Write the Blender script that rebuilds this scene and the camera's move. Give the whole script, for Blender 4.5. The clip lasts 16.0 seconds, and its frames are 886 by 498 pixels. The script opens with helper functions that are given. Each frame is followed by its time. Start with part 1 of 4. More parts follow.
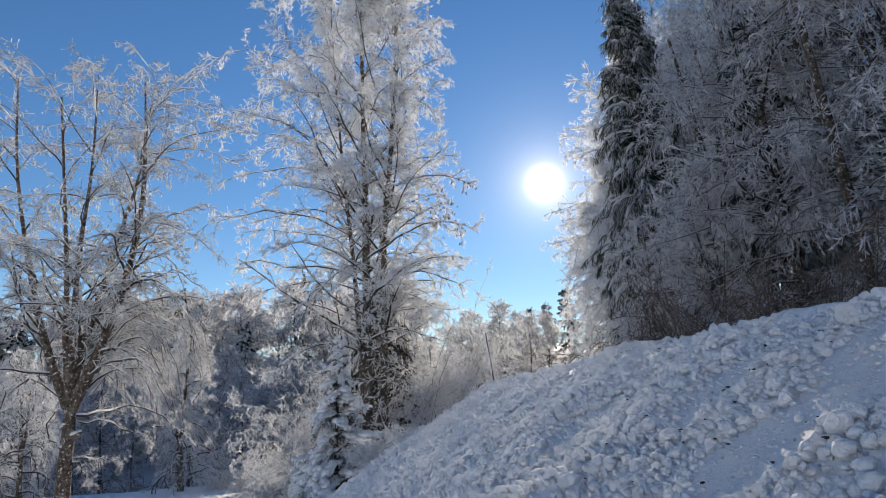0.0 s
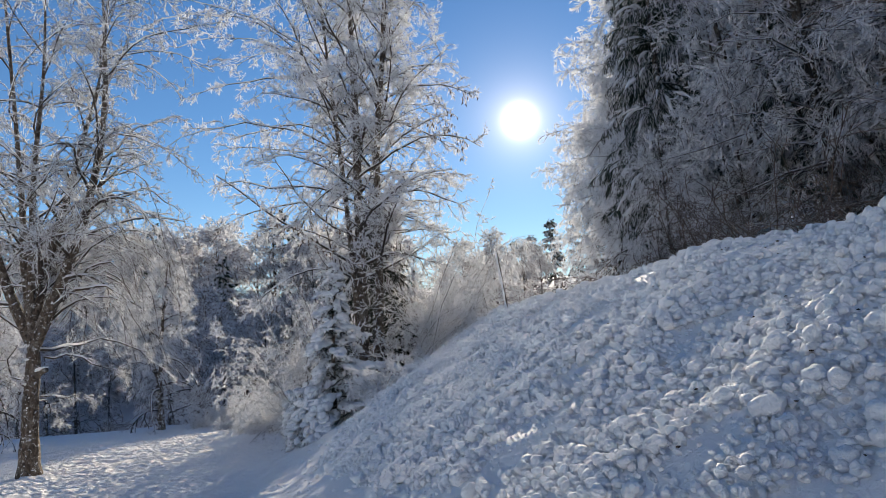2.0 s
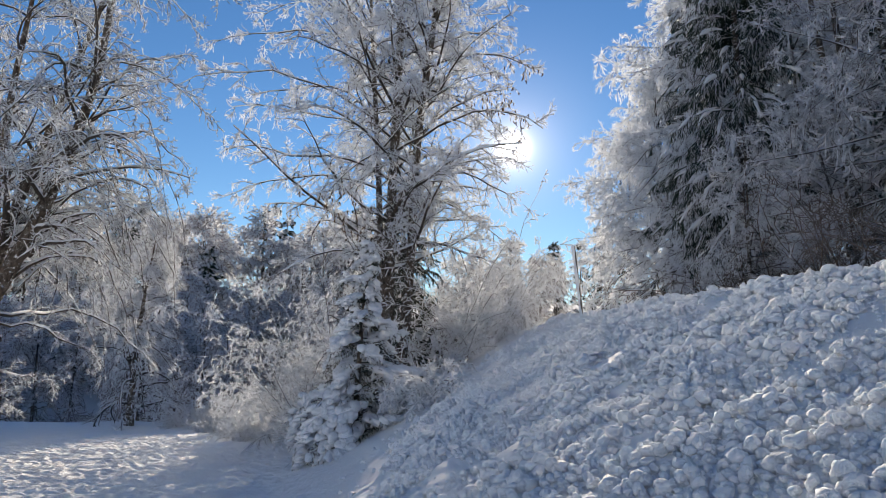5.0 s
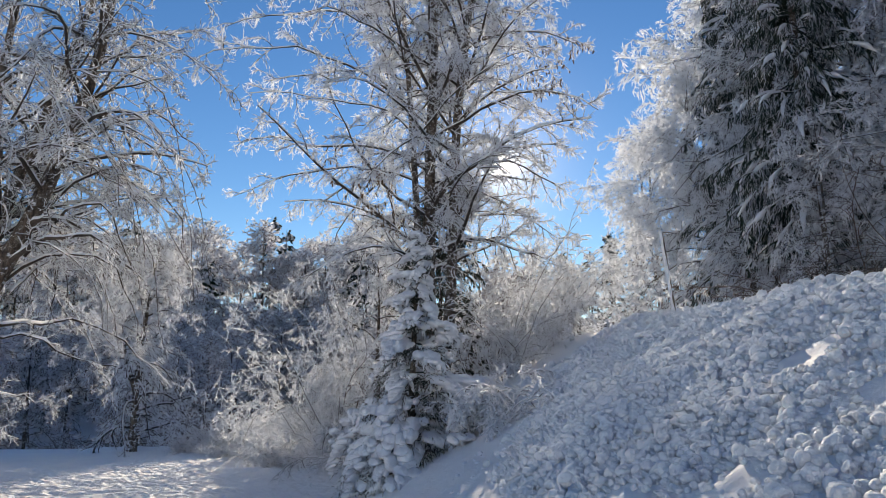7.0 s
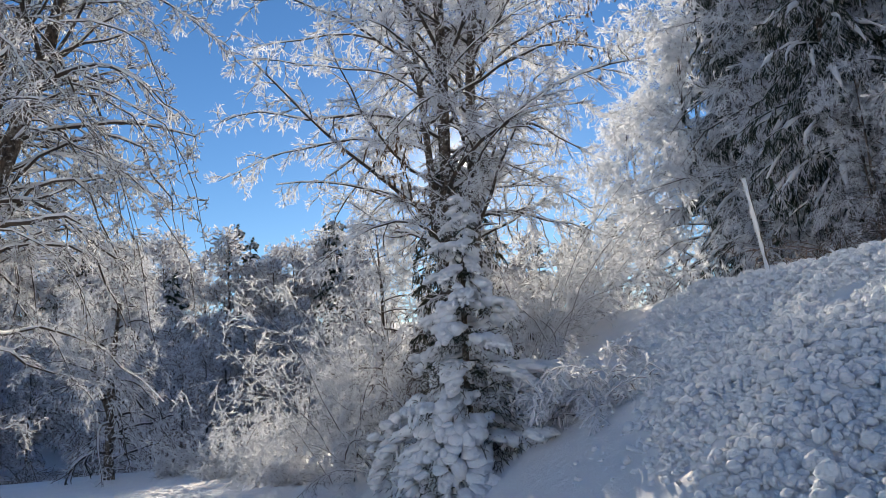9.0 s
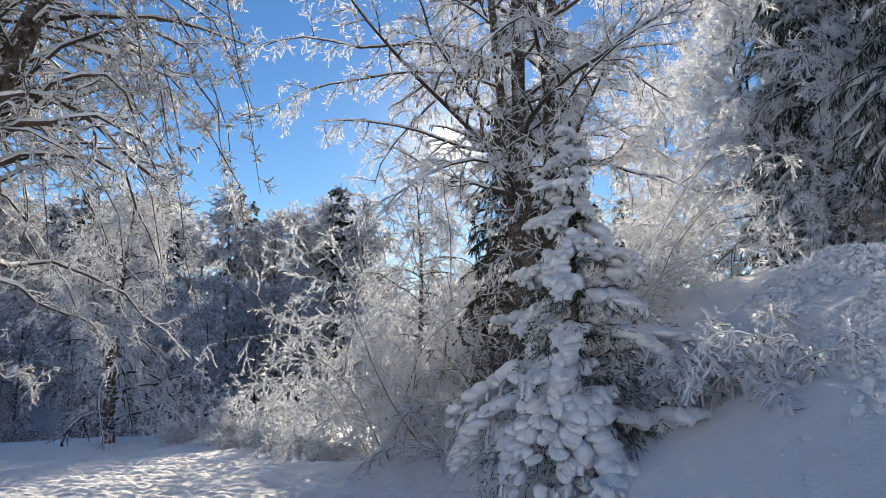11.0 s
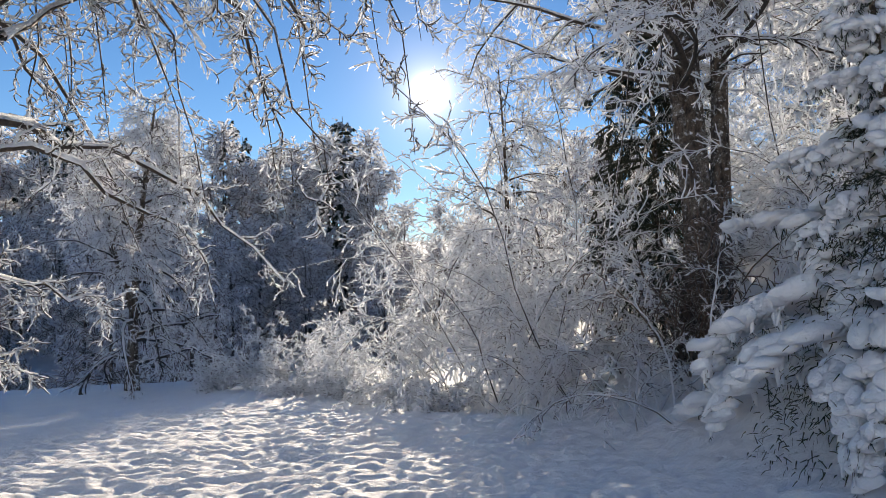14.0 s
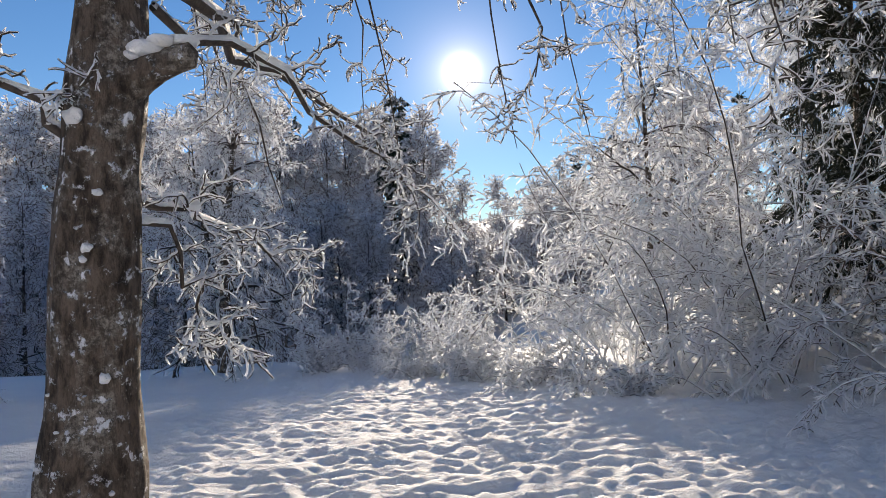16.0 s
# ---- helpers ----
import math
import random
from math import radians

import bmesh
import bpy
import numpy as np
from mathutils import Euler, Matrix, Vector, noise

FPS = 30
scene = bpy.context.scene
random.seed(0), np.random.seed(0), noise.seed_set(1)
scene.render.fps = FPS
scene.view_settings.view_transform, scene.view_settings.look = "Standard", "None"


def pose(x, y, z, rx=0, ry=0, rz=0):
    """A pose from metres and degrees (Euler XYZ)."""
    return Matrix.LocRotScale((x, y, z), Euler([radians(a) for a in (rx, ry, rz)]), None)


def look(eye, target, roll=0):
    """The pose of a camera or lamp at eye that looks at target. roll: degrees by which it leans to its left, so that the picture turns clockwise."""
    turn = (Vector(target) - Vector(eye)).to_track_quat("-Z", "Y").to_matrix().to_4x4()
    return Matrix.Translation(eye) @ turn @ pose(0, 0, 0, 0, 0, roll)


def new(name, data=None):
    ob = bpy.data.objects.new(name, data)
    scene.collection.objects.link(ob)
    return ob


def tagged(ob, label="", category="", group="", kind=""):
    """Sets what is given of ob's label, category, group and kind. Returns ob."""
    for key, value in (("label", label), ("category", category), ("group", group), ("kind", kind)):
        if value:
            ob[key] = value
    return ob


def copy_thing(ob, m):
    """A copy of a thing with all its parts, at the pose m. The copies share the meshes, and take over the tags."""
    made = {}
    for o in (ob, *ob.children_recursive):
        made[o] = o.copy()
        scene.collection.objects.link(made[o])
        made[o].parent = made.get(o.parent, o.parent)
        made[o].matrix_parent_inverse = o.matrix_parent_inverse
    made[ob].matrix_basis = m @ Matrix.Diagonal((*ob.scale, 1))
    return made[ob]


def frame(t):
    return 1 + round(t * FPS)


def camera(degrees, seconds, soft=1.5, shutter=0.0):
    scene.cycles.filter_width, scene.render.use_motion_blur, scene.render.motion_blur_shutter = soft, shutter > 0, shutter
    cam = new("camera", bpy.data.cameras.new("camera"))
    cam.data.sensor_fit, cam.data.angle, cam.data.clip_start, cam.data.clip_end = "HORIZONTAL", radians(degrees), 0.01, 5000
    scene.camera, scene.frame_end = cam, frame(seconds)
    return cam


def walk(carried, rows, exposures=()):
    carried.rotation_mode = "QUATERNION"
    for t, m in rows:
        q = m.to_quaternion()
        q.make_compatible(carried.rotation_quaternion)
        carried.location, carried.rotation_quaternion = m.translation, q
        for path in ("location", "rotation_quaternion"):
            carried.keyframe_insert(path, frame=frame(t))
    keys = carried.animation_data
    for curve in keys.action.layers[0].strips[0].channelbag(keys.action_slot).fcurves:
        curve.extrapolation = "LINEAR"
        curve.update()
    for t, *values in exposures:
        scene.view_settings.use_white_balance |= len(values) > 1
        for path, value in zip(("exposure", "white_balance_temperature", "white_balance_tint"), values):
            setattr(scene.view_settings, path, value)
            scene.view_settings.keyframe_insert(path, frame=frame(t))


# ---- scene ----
cam = camera(63.9, 16.0, soft=0.75)
PATH = [
    (0, (-0.069, 0.07, 3.185), (-0.036, 2.025, 3.605), -4.1),
    (0.5, (-0.336, 0.67, 3.151), (-0.342, 2.617, 3.609), -2.7),
    (1, (-0.503, 1.231, 3.119), (-0.479, 3.207, 3.425), -1.9),
    (1.5, (-0.788, 1.861, 3.034), (-0.712, 3.829, 3.383), -1.2),
    (2, (-1.018, 2.653, 2.968), (-0.929, 4.637, 3.212), -4.9),
    (2.5, (-1.292, 3.254, 3.004), (-1.137, 5.231, 3.262), -2.4),
    (3, (-1.538, 4.034, 2.894), (-1.463, 6.01, 3.194), -2.5),
    (3.5, (-1.82, 4.751, 2.843), (-1.706, 6.729, 3.119), -4.3),
    (4, (-2.158, 5.452, 2.779), (-2.096, 7.434, 3.043), -0.0),
    (6.5, (-3.941, 8.917, 2.503), (-3.728, 10.873, 2.858), -1.1),
    (7, (-4.266, 9.539, 2.443), (-4.104, 11.502, 2.789), -0.7),
    (7.5, (-4.625, 10.231, 2.402), (-4.377, 12.194, 2.696), -2.3),
    (8, (-4.98, 10.884, 2.36), (-4.666, 12.837, 2.651), -3.0),
    (8.5, (-5.371, 11.522, 2.296), (-5.076, 13.475, 2.612), -5.9),
    (9, (-5.766, 12.172, 2.243), (-5.485, 14.121, 2.594), -4.5),
    (9.5, (-6.152, 12.8, 2.196), (-5.93, 14.757, 2.541), -2.3),
    (12, (-7.947, 16.045, 1.996), (-7.603, 17.995, 2.274), -1.5),
    (12.5, (-8.381, 16.667, 1.947), (-8.124, 18.626, 2.255), -0.7),
    (13, (-8.77, 17.315, 1.906), (-8.463, 19.278, 2.134), 0.2),
    (13.5, (-9.179, 17.938, 1.863), (-8.836, 19.894, 2.102), -0.9),
    (14, (-9.616, 18.547, 1.798), (-9.251, 20.508, 1.943), -1.7),
    (14.5, (-10.066, 19.131, 1.782), (-9.815, 21.111, 1.915), -0.1),
    (15, (-10.534, 19.697, 1.722), (-10.288, 21.68, 1.807), 1.1),
    (15.5, (-11.012, 20.303, 1.682), (-10.735, 22.283, 1.75), -1.4),
    (16, (-11.525, 20.853, 1.634), (-11.258, 22.833, 1.729), -2.4),
]
walk(cam, [(t, look(eye, target, roll)) for t, eye, target, roll in PATH], [(0, 0.42, 7850, 12), (9.5, 0.54, 7750, 12), (13, 0.63, 7900, 12), (16, 0.47, 7900, 14)])

# ---- light ----
SUN_AZ, SUN_EL = 9.8, 16.6
sun_way = Vector((math.sin(radians(SUN_AZ)) * math.cos(radians(SUN_EL)), math.cos(radians(SUN_AZ)) * math.cos(radians(SUN_EL)), math.sin(radians(SUN_EL))))
world = bpy.data.worlds.new("world")
scene.world = world
world.use_nodes = True
wt = world.node_tree
wt.nodes.clear()
sky = wt.nodes.new("ShaderNodeTexSky")
sky.sky_type, sky.sun_disc = "NISHITA", False
sky.sun_elevation, sky.sun_rotation = radians(SUN_EL), radians(SUN_AZ)
sky.altitude, sky.air_density, sky.dust_density, sky.ozone_density = 1200.0, 1.0, 0.0, 3.0
w_coord = wt.nodes.new("ShaderNodeTexCoord")
w_dot = wt.nodes.new("ShaderNodeVectorMath")
w_dot.operation = "DOT_PRODUCT"
w_dot.inputs[1].default_value = sun_way
wt.links.new(w_coord.outputs["Generated"], w_dot.inputs[0])


def w_math(op, a, b=None, c=None):
    n = wt.nodes.new("ShaderNodeMath")
    n.operation = op
    for i, v in enumerate((a, b, c)):
        if v is None:
            continue
        if isinstance(v, (int, float)):
            n.inputs[i].default_value = v
        else:
            wt.links.new(v, n.inputs[i])
    return n.outputs[0]


# The sun itself with its bright aureole: angle from the sun's way in degrees.
w_angle = w_math("MULTIPLY", w_math("ARCCOSINE", w_math("MINIMUM", w_dot.outputs["Value"], 0.999999)), 57.2958)
w_disc = w_math("MULTIPLY", w_math("EXPONENT", w_math("MULTIPLY", w_math("POWER", w_math("DIVIDE", w_angle, 0.75), 2.0), -1.0)), 60.0)
w_halo = w_math("MULTIPLY", w_math("EXPONENT", w_math("MULTIPLY", w_angle, -0.3)), 3.5)
w_inner = w_math("MULTIPLY", w_math("EXPONENT", w_math("MULTIPLY", w_angle, -1.0)), 10.0)
w_glow = w_math("ADD", w_math("ADD", w_disc, w_inner), w_halo)
w_mix = wt.nodes.new("ShaderNodeMix")
w_mix.data_type, w_mix.blend_type = "RGBA", "ADD"
w_mix.inputs["Factor"].default_value = 1.0
w_col = wt.nodes.new("ShaderNodeMix")
w_col.data_type, w_col.blend_type = "RGBA", "MULTIPLY"
w_col.inputs["Factor"].default_value = 1.0
w_col.inputs["A"].default_value = (1.0, 0.96, 0.93, 1)
wt.links.new(w_glow, w_col.inputs["B"])
w_hsv = wt.nodes.new("ShaderNodeHueSaturation")
w_hsv.inputs["Saturation"].default_value = 1.22
w_hsv.inputs["Value"].default_value = 1.0
w_hsv.inputs["Hue"].default_value = 0.5065
wt.links.new(sky.outputs[0], w_hsv.inputs["Color"])
wt.links.new(w_hsv.outputs[0], w_mix.inputs["A"])
wt.links.new(w_col.outputs["Result"], w_mix.inputs["B"])
w_bg = wt.nodes.new("ShaderNodeBackground")
w_bg.inputs["Strength"].default_value = 0.107
wt.links.new(w_mix.outputs["Result"], w_bg.inputs["Color"])
w_out = wt.nodes.new("ShaderNodeOutputWorld")
wt.links.new(w_bg.outputs[0], w_out.inputs["Surface"])

sun_data = bpy.data.lights.new("sun", "SUN")
sun_data.energy, sun_data.angle, sun_data.color = 5.3, radians(0.53), (1.0, 0.95, 0.87)
sun = new("sun", sun_data)
sun.matrix_world = look((0, 0, 60), Vector((0, 0, 60)) - sun_way)


# ---- materials ----
def material(name):
    m = bpy.data.materials.new(name)
    m.use_nodes = True
    return m, m.node_tree, m.node_tree.nodes["Principled BSDF"]


def node(nt, kind, **values):
    n = nt.nodes.new(kind)
    for k, v in values.items():
        n.inputs[k].default_value = v
    return n


def noise_of(nt, scale, detail=4.0, rough=0.6):
    co = nt.nodes.new("ShaderNodeNewGeometry")
    n = node(nt, "ShaderNodeTexNoise", Scale=scale, Detail=detail, Roughness=rough)
    nt.links.new(co.outputs["Position"], n.inputs["Vector"])
    return n.outputs["Fac"]


def remap(nt, value, a, b, c=0.0, d=1.0):
    n = node(nt, "ShaderNodeMapRange", **{"From Min": a, "From Max": b, "To Min": c, "To Max": d})
    n.interpolation_type = "SMOOTHSTEP"
    nt.links.new(value, n.inputs["Value"])
    return n.outputs[0]


def blend(nt, fac, a, b):
    n = nt.nodes.new("ShaderNodeMix")
    n.data_type = "RGBA"
    for slot, v in (("Factor", fac), ("A", a), ("B", b)):
        if isinstance(v, tuple):
            n.inputs[slot].default_value = (*v, 1)
        elif isinstance(v, float):
            n.inputs[slot].default_value = v
        else:
            nt.links.new(v, n.inputs[slot])
    return n.outputs["Result"]


def add(nt, a, b, ka=1.0):
    n = nt.nodes.new("ShaderNodeMath")
    n.operation = "MULTIPLY_ADD"
    nt.links.new(a, n.inputs[0])
    n.inputs[1].default_value = ka
    if isinstance(b, float):
        n.inputs[2].default_value = b
    else:
        nt.links.new(b, n.inputs[2])
    return n.outputs[0]


def upness(nt):
    g = nt.nodes.new("ShaderNodeNewGeometry")
    s = nt.nodes.new("ShaderNodeSeparateXYZ")
    nt.links.new(g.outputs["Normal"], s.inputs[0])
    return s.outputs["Z"]


def bumped(nt, bsdf, height, distance, strength=1.0):
    b = node(nt, "ShaderNodeBump", Strength=strength, Distance=distance)
    nt.links.new(height, b.inputs["Height"])
    nt.links.new(b.outputs[0], bsdf.inputs["Normal"])


def glowing_through(m, nt, bsdf, colour, amount):
    """Snow and rime let part of the sun through: a share of translucent scattering."""
    tr = nt.nodes.new("ShaderNodeBsdfTranslucent")
    if isinstance(colour, tuple):
        tr.inputs["Color"].default_value = (*colour, 1)
    else:
        nt.links.new(colour, tr.inputs["Color"])
    mix = nt.nodes.new("ShaderNodeMixShader")
    if isinstance(amount, float):
        mix.inputs[0].default_value = amount
    else:
        nt.links.new(amount, mix.inputs[0])
    nt.links.new(bsdf.outputs[0], mix.inputs[1])
    nt.links.new(tr.outputs[0], mix.inputs[2])
    nt.links.new(mix.outputs[0], nt.nodes["Material Output"].inputs["Surface"])


def snow_material(name, depth, fresh, old):
    """Snow; depth: how far light scatters in it, in metres."""
    m, nt, b = material(name)
    big, fine = noise_of(nt, 0.9, 3), noise_of(nt, 38.0, 5, 0.7)
    nt.links.new(blend(nt, remap(nt, big, 0.35, 0.7), fresh, old), b.inputs["Base Color"])
    b.inputs["Roughness"].default_value = 0.75
    b.inputs["Subsurface Weight"].default_value = 0.85
    b.inputs["Subsurface Radius"].default_value = (0.9, 0.96, 1.0)
    b.inputs["Subsurface Scale"].default_value = depth
    b.inputs["Specular IOR Level"].default_value = 0.12
    bumped(nt, b, add(nt, noise_of(nt, 24.0, 4, 0.6), fine, 1.2), 0.03, 1.0)
    return m


def twig_material(name, bark, frost, low, high):
    """Rime and snow on top, bark showing from below; low and high: how steep a face still holds snow."""
    m, nt, b = material(name)
    n = noise_of(nt, 9.0, 4, 0.7)
    held = remap(nt, add(nt, n, upness(nt), 1.1), low, high)
    dark = blend(nt, remap(nt, noise_of(nt, 30.0), 0.35, 0.65), bark, tuple(v * 1.7 for v in bark))
    nt.links.new(blend(nt, held, dark, frost), b.inputs["Base Color"])
    b.inputs["Roughness"].default_value = 0.7
    b.inputs["Specular IOR Level"].default_value = 0.2
    through_share = remap(nt, held, 0.0, 1.0, 0.0, 0.5)
    glowing_through(m, nt, b, frost, through_share)
    return m


def rime_material(name, white, grey, share):
    """Thin feathers of rime, which let a share of the light through."""
    m, nt, b = material(name)
    n = noise_of(nt, 7.0, 3)
    col = blend(nt, remap(nt, n, 0.3, 0.7), white, grey)
    nt.links.new(col, b.inputs["Base Color"])
    b.inputs["Roughness"].default_value = 0.8
    b.inputs["Specular IOR Level"].default_value = 0.1
    glowing_through(m, nt, b, col, share)
    return m


SNOW = snow_material("loose_snow", 0.028, (0.905, 0.93, 0.97), (0.865, 0.9, 0.955))
CRUST = snow_material("crusted_snow", 0.01, (0.935, 0.945, 0.96), (0.9, 0.915, 0.94))
RIME = rime_material("rime_feathers", (0.93, 0.945, 0.965), (0.84, 0.86, 0.89), 0.5)
# Greyer copy of the rime: the wood's shade is partly put into its colour.
SHADE_RIME = rime_material("rime_greyed_for_shade", (0.86, 0.87, 0.9), (0.55, 0.55, 0.57), 0.4)
THIN_RIME = rime_material("thin_rime", (0.9, 0.91, 0.94), (0.7, 0.71, 0.74), 0.45)
FROST = twig_material("rime_on_twigs", (0.06, 0.048, 0.042), (0.91, 0.93, 0.955), -0.5, 0.2)
LIMB = twig_material("snowy_bark", (0.045, 0.036, 0.03), (0.9, 0.92, 0.95), 0.75, 1.0)
NEEDLE = twig_material("snowy_needles", (0.02, 0.03, 0.02), (0.8, 0.82, 0.86), 0.62, 1.15)
DARK_NEEDLE = twig_material("needles", (0.03, 0.032, 0.02), (0.8, 0.81, 0.83), 1.15, 1.6)
SNOWY_TWIG = twig_material("snow_on_dark_twigs", (0.04, 0.032, 0.026), (0.91, 0.93, 0.955), 0.05, 0.4)
BROWN = twig_material("bare_brown_twigs", (0.1, 0.072, 0.056), (0.75, 0.75, 0.78), 0.9, 1.6)


def bark_material():
    m, nt, b = material("bark")
    co = nt.nodes.new("ShaderNodeNewGeometry")
    mp = node(nt, "ShaderNodeMapping", Scale=(15.0, 15.0, 6.0))
    nt.links.new(co.outputs["Position"], mp.inputs["Vector"])
    ridge = node(nt, "ShaderNodeTexNoise", Scale=1.0, Detail=6.0, Roughness=0.7)
    nt.links.new(mp.outputs[0], ridge.inputs["Vector"])
    r = ridge.outputs["Fac"]
    brown = blend(nt, remap(nt, r, 0.35, 0.65), (0.028, 0.021, 0.016), (0.15, 0.115, 0.09))
    lichen = remap(nt, noise_of(nt, 5.0, 6, 0.7), 0.46, 0.6)
    grey = blend(nt, remap(nt, noise_of(nt, 34.0, 5, 0.7), 0.4, 0.62), (0.08, 0.068, 0.055), (0.29, 0.26, 0.225))
    base = blend(nt, lichen, brown, grey)
    stuck = remap(nt, noise_of(nt, 10.0, 6, 0.7), 0.565, 0.63)
    nt.links.new(blend(nt, stuck, base, (0.82, 0.84, 0.88)), b.inputs["Base Color"])
    b.inputs["Roughness"].default_value = 0.85
    b.inputs["Specular IOR Level"].default_value = 0.2
    bumped(nt, b, add(nt, stuck, r, 0.4), 0.05, 1.0)
    return m


BARK = bark_material()

# ---- geometry helpers ----
rng = np.random.default_rng(7)
WAY = np.array([eye for _, eye, _, _ in PATH])


def mesh_of(name, verts, faces, mat, smooth=True):
    me = bpy.data.meshes.new(name)
    verts, faces = np.asarray(verts, np.float32), np.asarray(faces, np.int32)
    k = faces.shape[1]
    me.vertices.add(len(verts))
    me.vertices.foreach_set("co", verts.ravel())
    me.loops.add(faces.size)
    me.loops.foreach_set("vertex_index", faces.ravel())
    me.polygons.add(len(faces))
    me.polygons.foreach_set("loop_start", np.arange(0, faces.size, k, dtype=np.int32))
    me.polygons.foreach_set("loop_total", np.full(len(faces), k, dtype=np.int32))
    me.polygons.foreach_set("use_smooth", np.full(len(faces), smooth))
    me.update(calc_edges=True)
    me.materials.append(mat)
    return me


def unit(v):
    return v / np.maximum(np.linalg.norm(v, axis=-1, keepdims=True), 1e-9)


def tubes(P, R, sides):
    """Tapered tubes along N lines of K points: vertices and quads."""
    N, K, _ = P.shape
    T = unit(np.gradient(P, axis=1))
    up = np.where(np.abs(T[..., 2:3]) > 0.9, np.array([1.0, 0, 0]), np.array([0, 0, 1.0]))
    A = unit(np.cross(T, up))
    B = np.cross(T, A)
    a = np.arange(sides) * 2 * np.pi / sides
    V = P[:, :, None] + R[:, :, None, None] * (np.cos(a)[:, None] * A[:, :, None] + np.sin(a)[:, None] * B[:, :, None])
    i = np.arange(N)[:, None, None] * K * sides + np.arange(K - 1)[None, :, None] * sides
    s = np.arange(sides)[None, None]
    n = (s + 1) % sides
    F = np.stack([i + s, i + n, i + n + sides, i + s + sides], -1).reshape(-1, 4)
    return V.reshape(-1, 3), F


def joined(bits):
    vs, fs, o = [], [], 0
    for v, f in bits:
        vs.append(v)
        fs.append(f + o)
        o += len(v)
    return np.concatenate(vs), np.concatenate(fs)


def spawn(P, R, n, u, ang, length, K, droop=0.4, wob=0.15, thick=0.5, thin=0.25, flat=1.0, rmin=0.008, shrink=0.6, curl=0.0):
    """n side shoots on each of the lines P."""
    N, K0, _ = P.shape
    at = (u[0] + (u[1] - u[0]) * (np.arange(n)[None] + rng.random((N, n))) / n).reshape(-1)
    i = np.repeat(np.arange(N), n)
    f = at * (K0 - 1)
    k = np.minimum(f.astype(int), K0 - 2)
    w = (f - k)[:, None]
    p = P[i, k] * (1 - w) + P[i, k + 1] * w
    r = R[i, k] * (1 - w[:, 0]) + R[i, k + 1] * w[:, 0]
    t = unit(P[i, k + 1] - P[i, k])
    x = rng.normal(size=(len(i), 3))
    x[:, 2] *= flat
    x = unit(x - t * (x * t).sum(-1, keepdims=True))
    a = np.radians(rng.uniform(*ang, len(i)))[:, None]
    d = np.cos(a) * t + np.sin(a) * x
    L = length * rng.uniform(0.55, 1.25, len(i)) * (1 - shrink * at)
    r0 = np.maximum(r * thick, rmin)
    return run(p, d, L, r0, K, droop, wob, thin, curl)


def ribbons(P, W, lie=0.0):
    """Flat feathers along N lines of K points, W wide; lie: how level they lie (0: turned at random)."""
    N, K, _ = P.shape
    T = unit(P[:, -1] - P[:, 0])
    x = unit(rng.normal(size=(N, 3))) * (1 - lie) + lie * unit(np.cross(T, [0, 0, 1.0]) + 1e-6)
    A = unit(x - T * (x * T).sum(-1, keepdims=True))[:, None] * (W * np.linspace(1.0, 0.5, K)[None] if np.ndim(W) == 0 else W)[..., None] * 0.5
    V = np.stack([P - A, P + A], 2).reshape(-1, 3)
    i = (np.arange(N)[:, None] * K + np.arange(K - 1)[None]).reshape(-1) * 2
    return V, np.stack([i, i + 1, i + 3, i + 2], -1)


def run(p, d, L, r0, K, droop, wob, thin, curl=0.0):
    out = [p]
    bend = rng.normal(size=d.shape) * curl
    for k in range(1, K):
        d = unit(d + bend + np.array([0, 0, -droop * (0.25 + 1.5 * k / K) / (K - 1)]) + rng.normal(size=d.shape) * wob)
        out.append(out[-1] + d * (L / (K - 1))[:, None])
    P = np.stack(out, 1)
    return P, r0[:, None] * np.linspace(1, thin, K)[None]


def snow_on(P, R, sides, more=0.008):
    """Ridges of snow along the tops of lines that are not too steep."""
    T = unit(np.gradient(P, axis=1))
    level = np.clip((np.hypot(T[..., 0], T[..., 1]) - 0.3) / 0.45, 0, 1)
    r = (R * 0.6 + more) * level * np.clip(1 + 0.3 * rng.normal(size=R.shape), 0.3, 1.7) + 1e-4
    return tubes(P + np.array([0, 0, 1.0]) * (R * 0.6 + 0.4 * more)[..., None], r, sides)


def clear(P, R, gap=1.3):
    """Keeps the way of the walk free of shoots."""
    near = np.full(len(P), 1e9)
    for w in WAY:
        near = np.minimum(near, np.linalg.norm(P - w, axis=-1).min(1))
    keep = near > gap
    return P[keep], R[keep]


def line(points, K):
    """A smooth line of K points through a few given ones."""
    pts = np.array(points, float)
    s = np.linspace(0, len(pts) - 1, K)
    i = np.minimum(s.astype(int), len(pts) - 2)
    t = (s - i)[:, None]
    ext = np.concatenate([[2 * pts[0] - pts[1]], pts, [2 * pts[-1] - pts[-2]]])
    a, b, c, d = ext[i], ext[i + 1], ext[i + 2], ext[i + 3]
    return 0.5 * (2 * b + (c - a) * t + (2 * a - 5 * b + 4 * c - d) * t**2 + (3 * b - a - 3 * c + d) * t**3)


def empty(name, place, label, category, group=""):
    ob = new(name)
    ob.empty_display_size = 0.2
    ob.matrix_world = pose(*place)
    return tagged(ob, label, category, group)


def part(name, verts, faces, mat, parent, label="", kind="", smooth=True):
    base = np.array(parent.matrix_world.translation) if parent else 0
    ob = new(name, mesh_of(name, verts - base, faces, mat, smooth))
    ob.parent = parent
    return tagged(ob, label, kind=kind)


